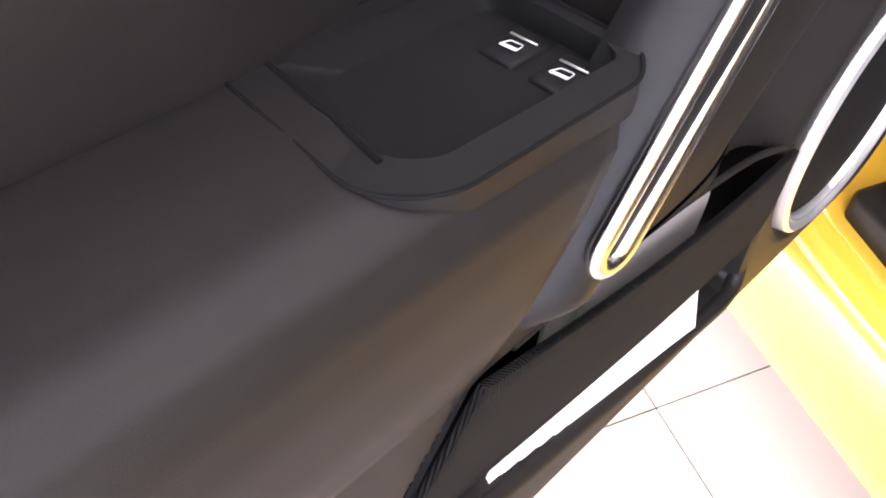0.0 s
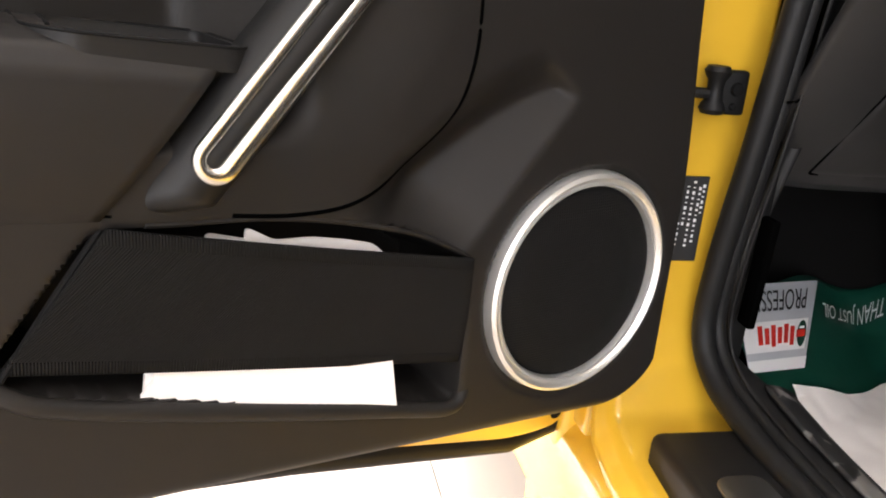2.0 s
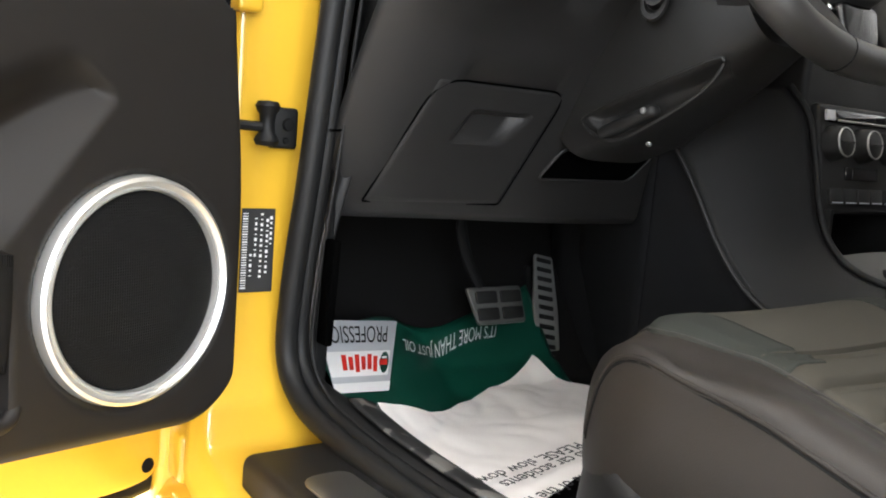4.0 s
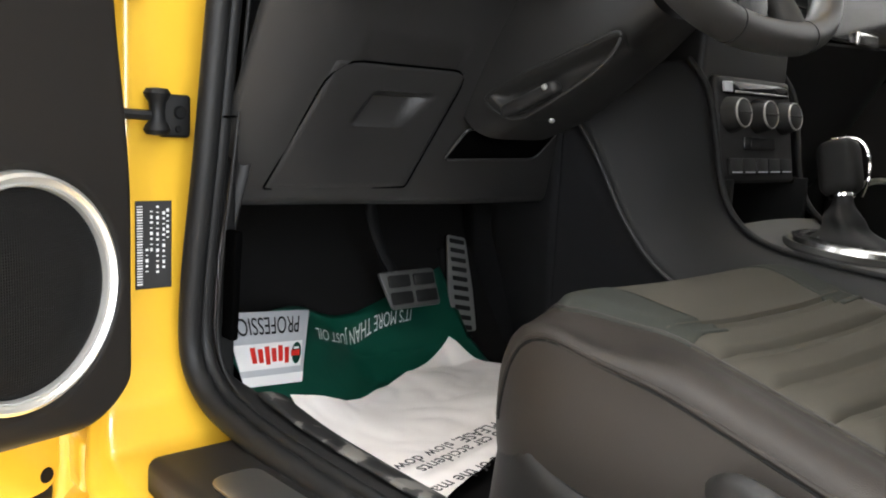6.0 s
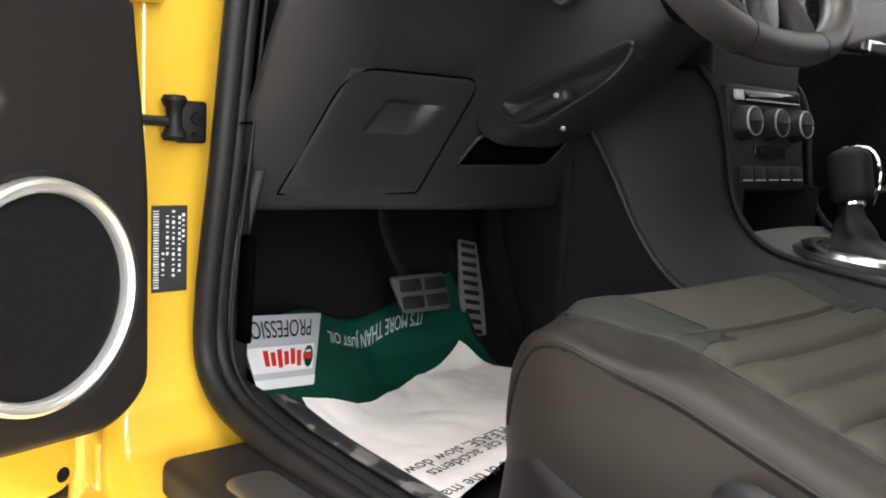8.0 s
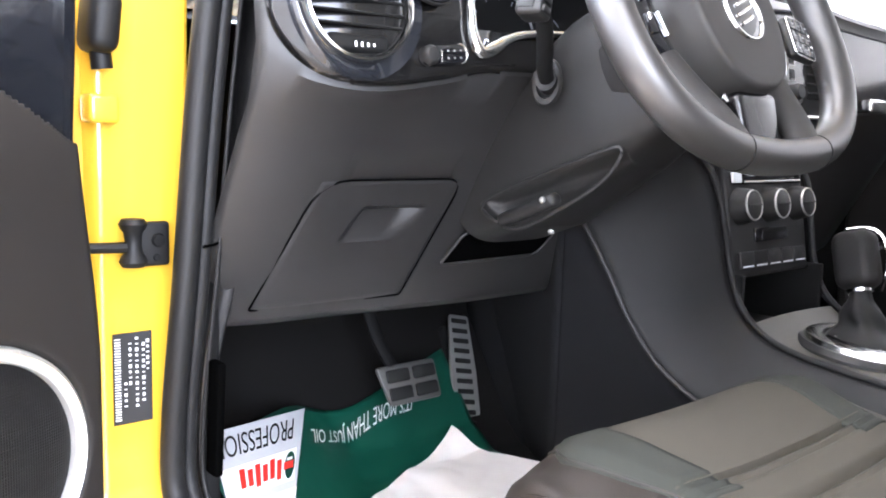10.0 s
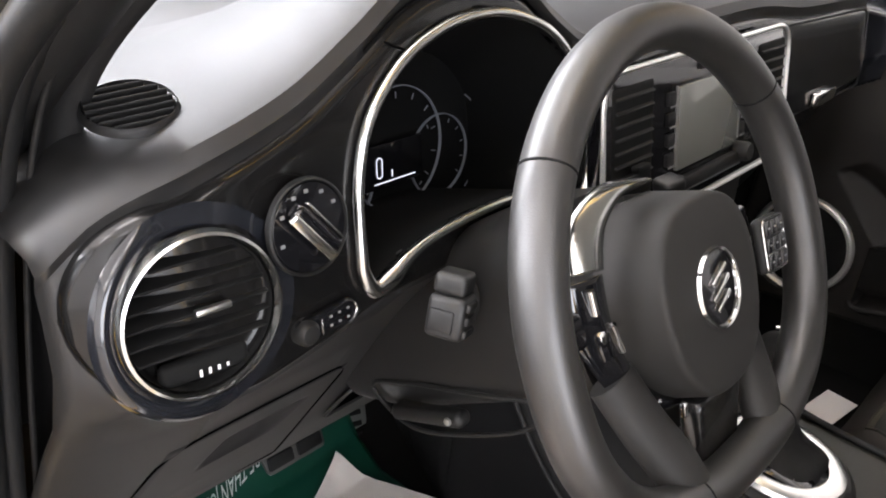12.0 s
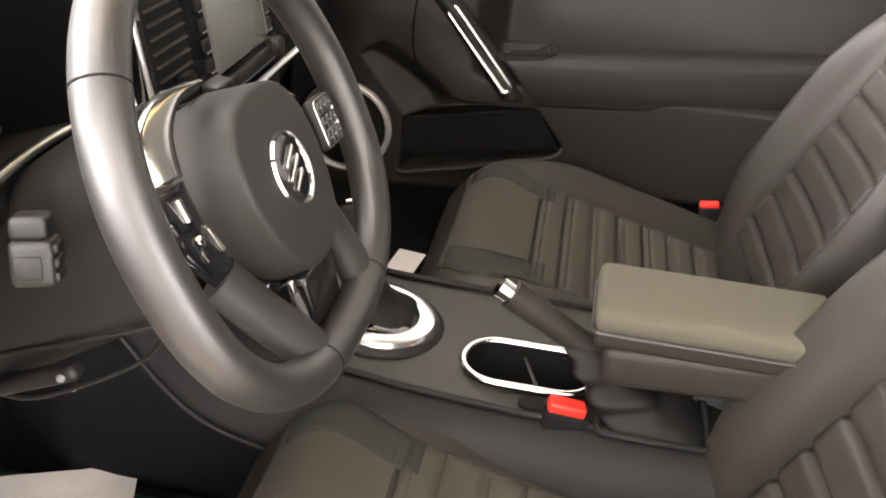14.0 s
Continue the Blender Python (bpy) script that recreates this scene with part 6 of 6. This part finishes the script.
def sheet(corners, up, wave, nu, nv):
    a, b, c, d = (Vector(q) for q in corners)
    def fn(u, v):
        p = a.lerp(b, u).lerp(d.lerp(c, u), v)
        h = wave * (noise.noise((p.x * 9, p.y * 9, up * 50)) + 0.5 * abs(noise.noise((p.x * 17, p.y * 17, 3))) + 0.06 * noise.noise((p.x * 40, p.y * 40, 8)))
        return lay(p.x, p.y, up + h)
    return surf(fn, nu, nv), fn


def build_mats():
    g = thing("floor_mat", "green printed vinyl floor mat with silver and white panel", "floor mat")
    far_edge = [(-0.702, 0.200), (-0.600, 0.262), (-0.469, 0.349), (-0.360, 0.360), (-0.150, 0.400)]
    def mat_at(u, v):
        x = -0.702 + 0.552 * u
        y = curve_at(far_edge, x) * (1 - v) - 0.02 * v
        return lay(x, y, 0.004 + 0.003 * noise.noise((x * 9, y * 9, 0.2)))
    bm = surf(mat_at, 64, 48)
    thick(part("mat_sheet", bm, GREEN, g), 0.002)
    def decal(name, poly, mat, up, label=""):
        b = bmesh.new()
        f = b.faces.new([b.verts.new(lay(x, y, up)) for x, y in poly])
        return part(name, b, mat, g, label)
    tr, tl, br, bl = Vector((-0.469, 0.343)), Vector((-0.685, 0.208)), Vector((-0.590, 0.170)), Vector((-0.712, 0.100))
    def on_label(a, b):
        return tr.lerp(tl, a).lerp(br.lerp(bl, a), b)
    def strip(name, a0, a1, b0, b1, up, mat, label=""):
        def fn(a, b):
            q = on_label(a0 + (a1 - a0) * a, b0 + (b1 - b0) * b)
            return lay(q.x, q.y, up)
        return part(name, surf(fn, 8, 10), mat, g, label)
    strip("silver_panel", 0.0, 1.0, 0.0, 1.0, 0.0085, SILVERP, "silver printed panel")
    strip("white_panel", 0.06, 1.0, 0.46, 0.80, 0.0093, WHITEP, "white printed panel")
    strip("white_edge", 0.0, 1.0, 0.88, 1.0, 0.0093, WHITEP, "white printed edge")
    for k in range(6):
        strip("red_bar", 0.27 + 0.095 * k, 0.335 + 0.095 * k, 0.54 - 0.03 * (k % 2), 0.72 + 0.03 * (k % 3 == 0), 0.0100, REDP, "red printed letter shape")
    def disc(a, b):
        q = on_label(0.15 + 0.075 * b * math.cos(2 * math.pi * a), 0.63 + 0.145 * b * math.sin(2 * math.pi * a))
        return lay(q.x, q.y, 0.0100)
    part("emblem", surf(disc, 24, 2, closed_u=True), GREEN, g, "round green emblem")
    strip("emblem_bar", 0.10, 0.24, 0.59, 0.67, 0.0104, REDP)
    strip("emblem_bar", 0.12, 0.20, 0.55, 0.58, 0.0104, WHITEP)
    def printed(name, text, size, place, mat, label):
        ob = letters(name, text, 1.0, Matrix.Identity(4), mat, g, label)
        long = max(v.co.x for v in ob.data.vertices)
        for v in ob.data.vertices:
            v.co = place(v.co.x / long * size, v.co.y)
    i0, l1, i2, l3 = Vector((-0.252, 0.353)), Vector((-0.483, 0.305)), Vector((-0.266, 0.339)), Vector((-0.498, 0.276))
    def slogan_at(x, y):
        q = i0.lerp(l1, x).lerp(i2.lerp(l3, x), y * 1.25) + Vector((0.006, 0.018)) * math.sin(math.pi * min(1.0, x))
        return lay(q.x, q.y, 0.0100)
    printed("slogan", "IT'S MORE THAN JUST OIL", 1.0, slogan_at, WHITEP, "white printed slogan")
    def word_at(x, y):
        q = on_label(0.13 + 1.10 * x, 0.10 + 0.36 * y)
        return lay(q.x, q.y, 0.0105)
    printed("word", "PROFESSIONAL", 1.0, word_at, INK, "dark printed word")
    p = thing("paper_mat", "crumpled white paper mat with black printing", "paper mat")
    bm, fn = sheet([(-0.640, 0.125), (-0.207, 0.304), (-0.105, 0.050), (-0.660, -0.150)], 0.014, 0.010, 84, 64)
    part("sheet", bm, PAPER, p)
    dirn = Vector((-0.981, -0.196, 0)).normalized()
    up = Vector((0.196, -0.981, 0))
    for text, x, y in (("PLEASE, slow down", -0.402, -0.008), ("contributing factors to car accidents", -0.195, 0.010), ("one of the main", -0.455, -0.088)):
        m = Matrix((dirn, up, Vector((0, 0, 1)))).transposed().to_4x4()
        m.translation = (x, y, 0.333)
        letters("print_line", text, 0.027, m, INK, p, "black printed line")
    card = thing("paper_card", "white card lying in the passenger footwell", "paper", Matrix.Translation((0.555, -0.19, 0.312)))
    part("card", rbox(0.15, 0.06, 0.001, 0, m=pose(0, 0, 0, 0, 0, -8)), PAPER, card)
    d = thing("folded_paper", "folded white papers kept behind the door strap", "paper", DOOR)
    slip = [(1.098, 0.494), (1.292, 0.542), (1.278, 0.556), (1.276, 0.600), (1.105, 0.572)]
    part("sheet", prism(slip, 0.003, Matrix(((1, 0, 0, 0), (0, -0.14, 1, -0.2880), (0, 1, 0, 0), (0, 0, 0, 1)))), PAPER, d)
    slip = [(1.101, 0.496), (1.284, 0.542), (1.276, 0.596), (1.108, 0.568)]
    part("sheet", prism(slip, 0.003, Matrix(((1, 0, 0, 0), (0, -0.14, 1, -0.2925), (0, 1, 0, 0), (0, 0, 0, 1)))), PAPER, d)
    d = thing("leaflet", "white leaflet standing in the door pocket", "paper", DOOR)
    for leaf, w in (([(1.106, 0.604), (1.108, 0.6165), (1.119, 0.626), (1.142, 0.632), (1.168, 0.637), (1.195, 0.638), (1.216, 0.650), (1.220, 0.53), (1.106, 0.51)], -0.4082), ([(1.155, 0.606), (1.200, 0.636), (1.241, 0.648), (1.243, 0.54), (1.155, 0.52)], -0.4120)):
        part("sheet", prism(rounded(leaf, 0.005, 3), 0.002, Matrix(((1, 0, 0, 0), (0, 0.06, 1, w), (0, 1, 0, 0), (0, 0, 0, 1)))), PAPER, d)


build_mats()

# ---- passenger door: the driver's door mirrored and closed ----
far = copy_thing(driver_door, Matrix(((0, -1, 0, 0.341), (-1, 0, 0, 0.890), (0, 0, 1, -0.020), (0, 0, 0, 1))))
far.name = "passenger_door"
tagged(far, "closed passenger door with charcoal trim and chrome handle", "car door")
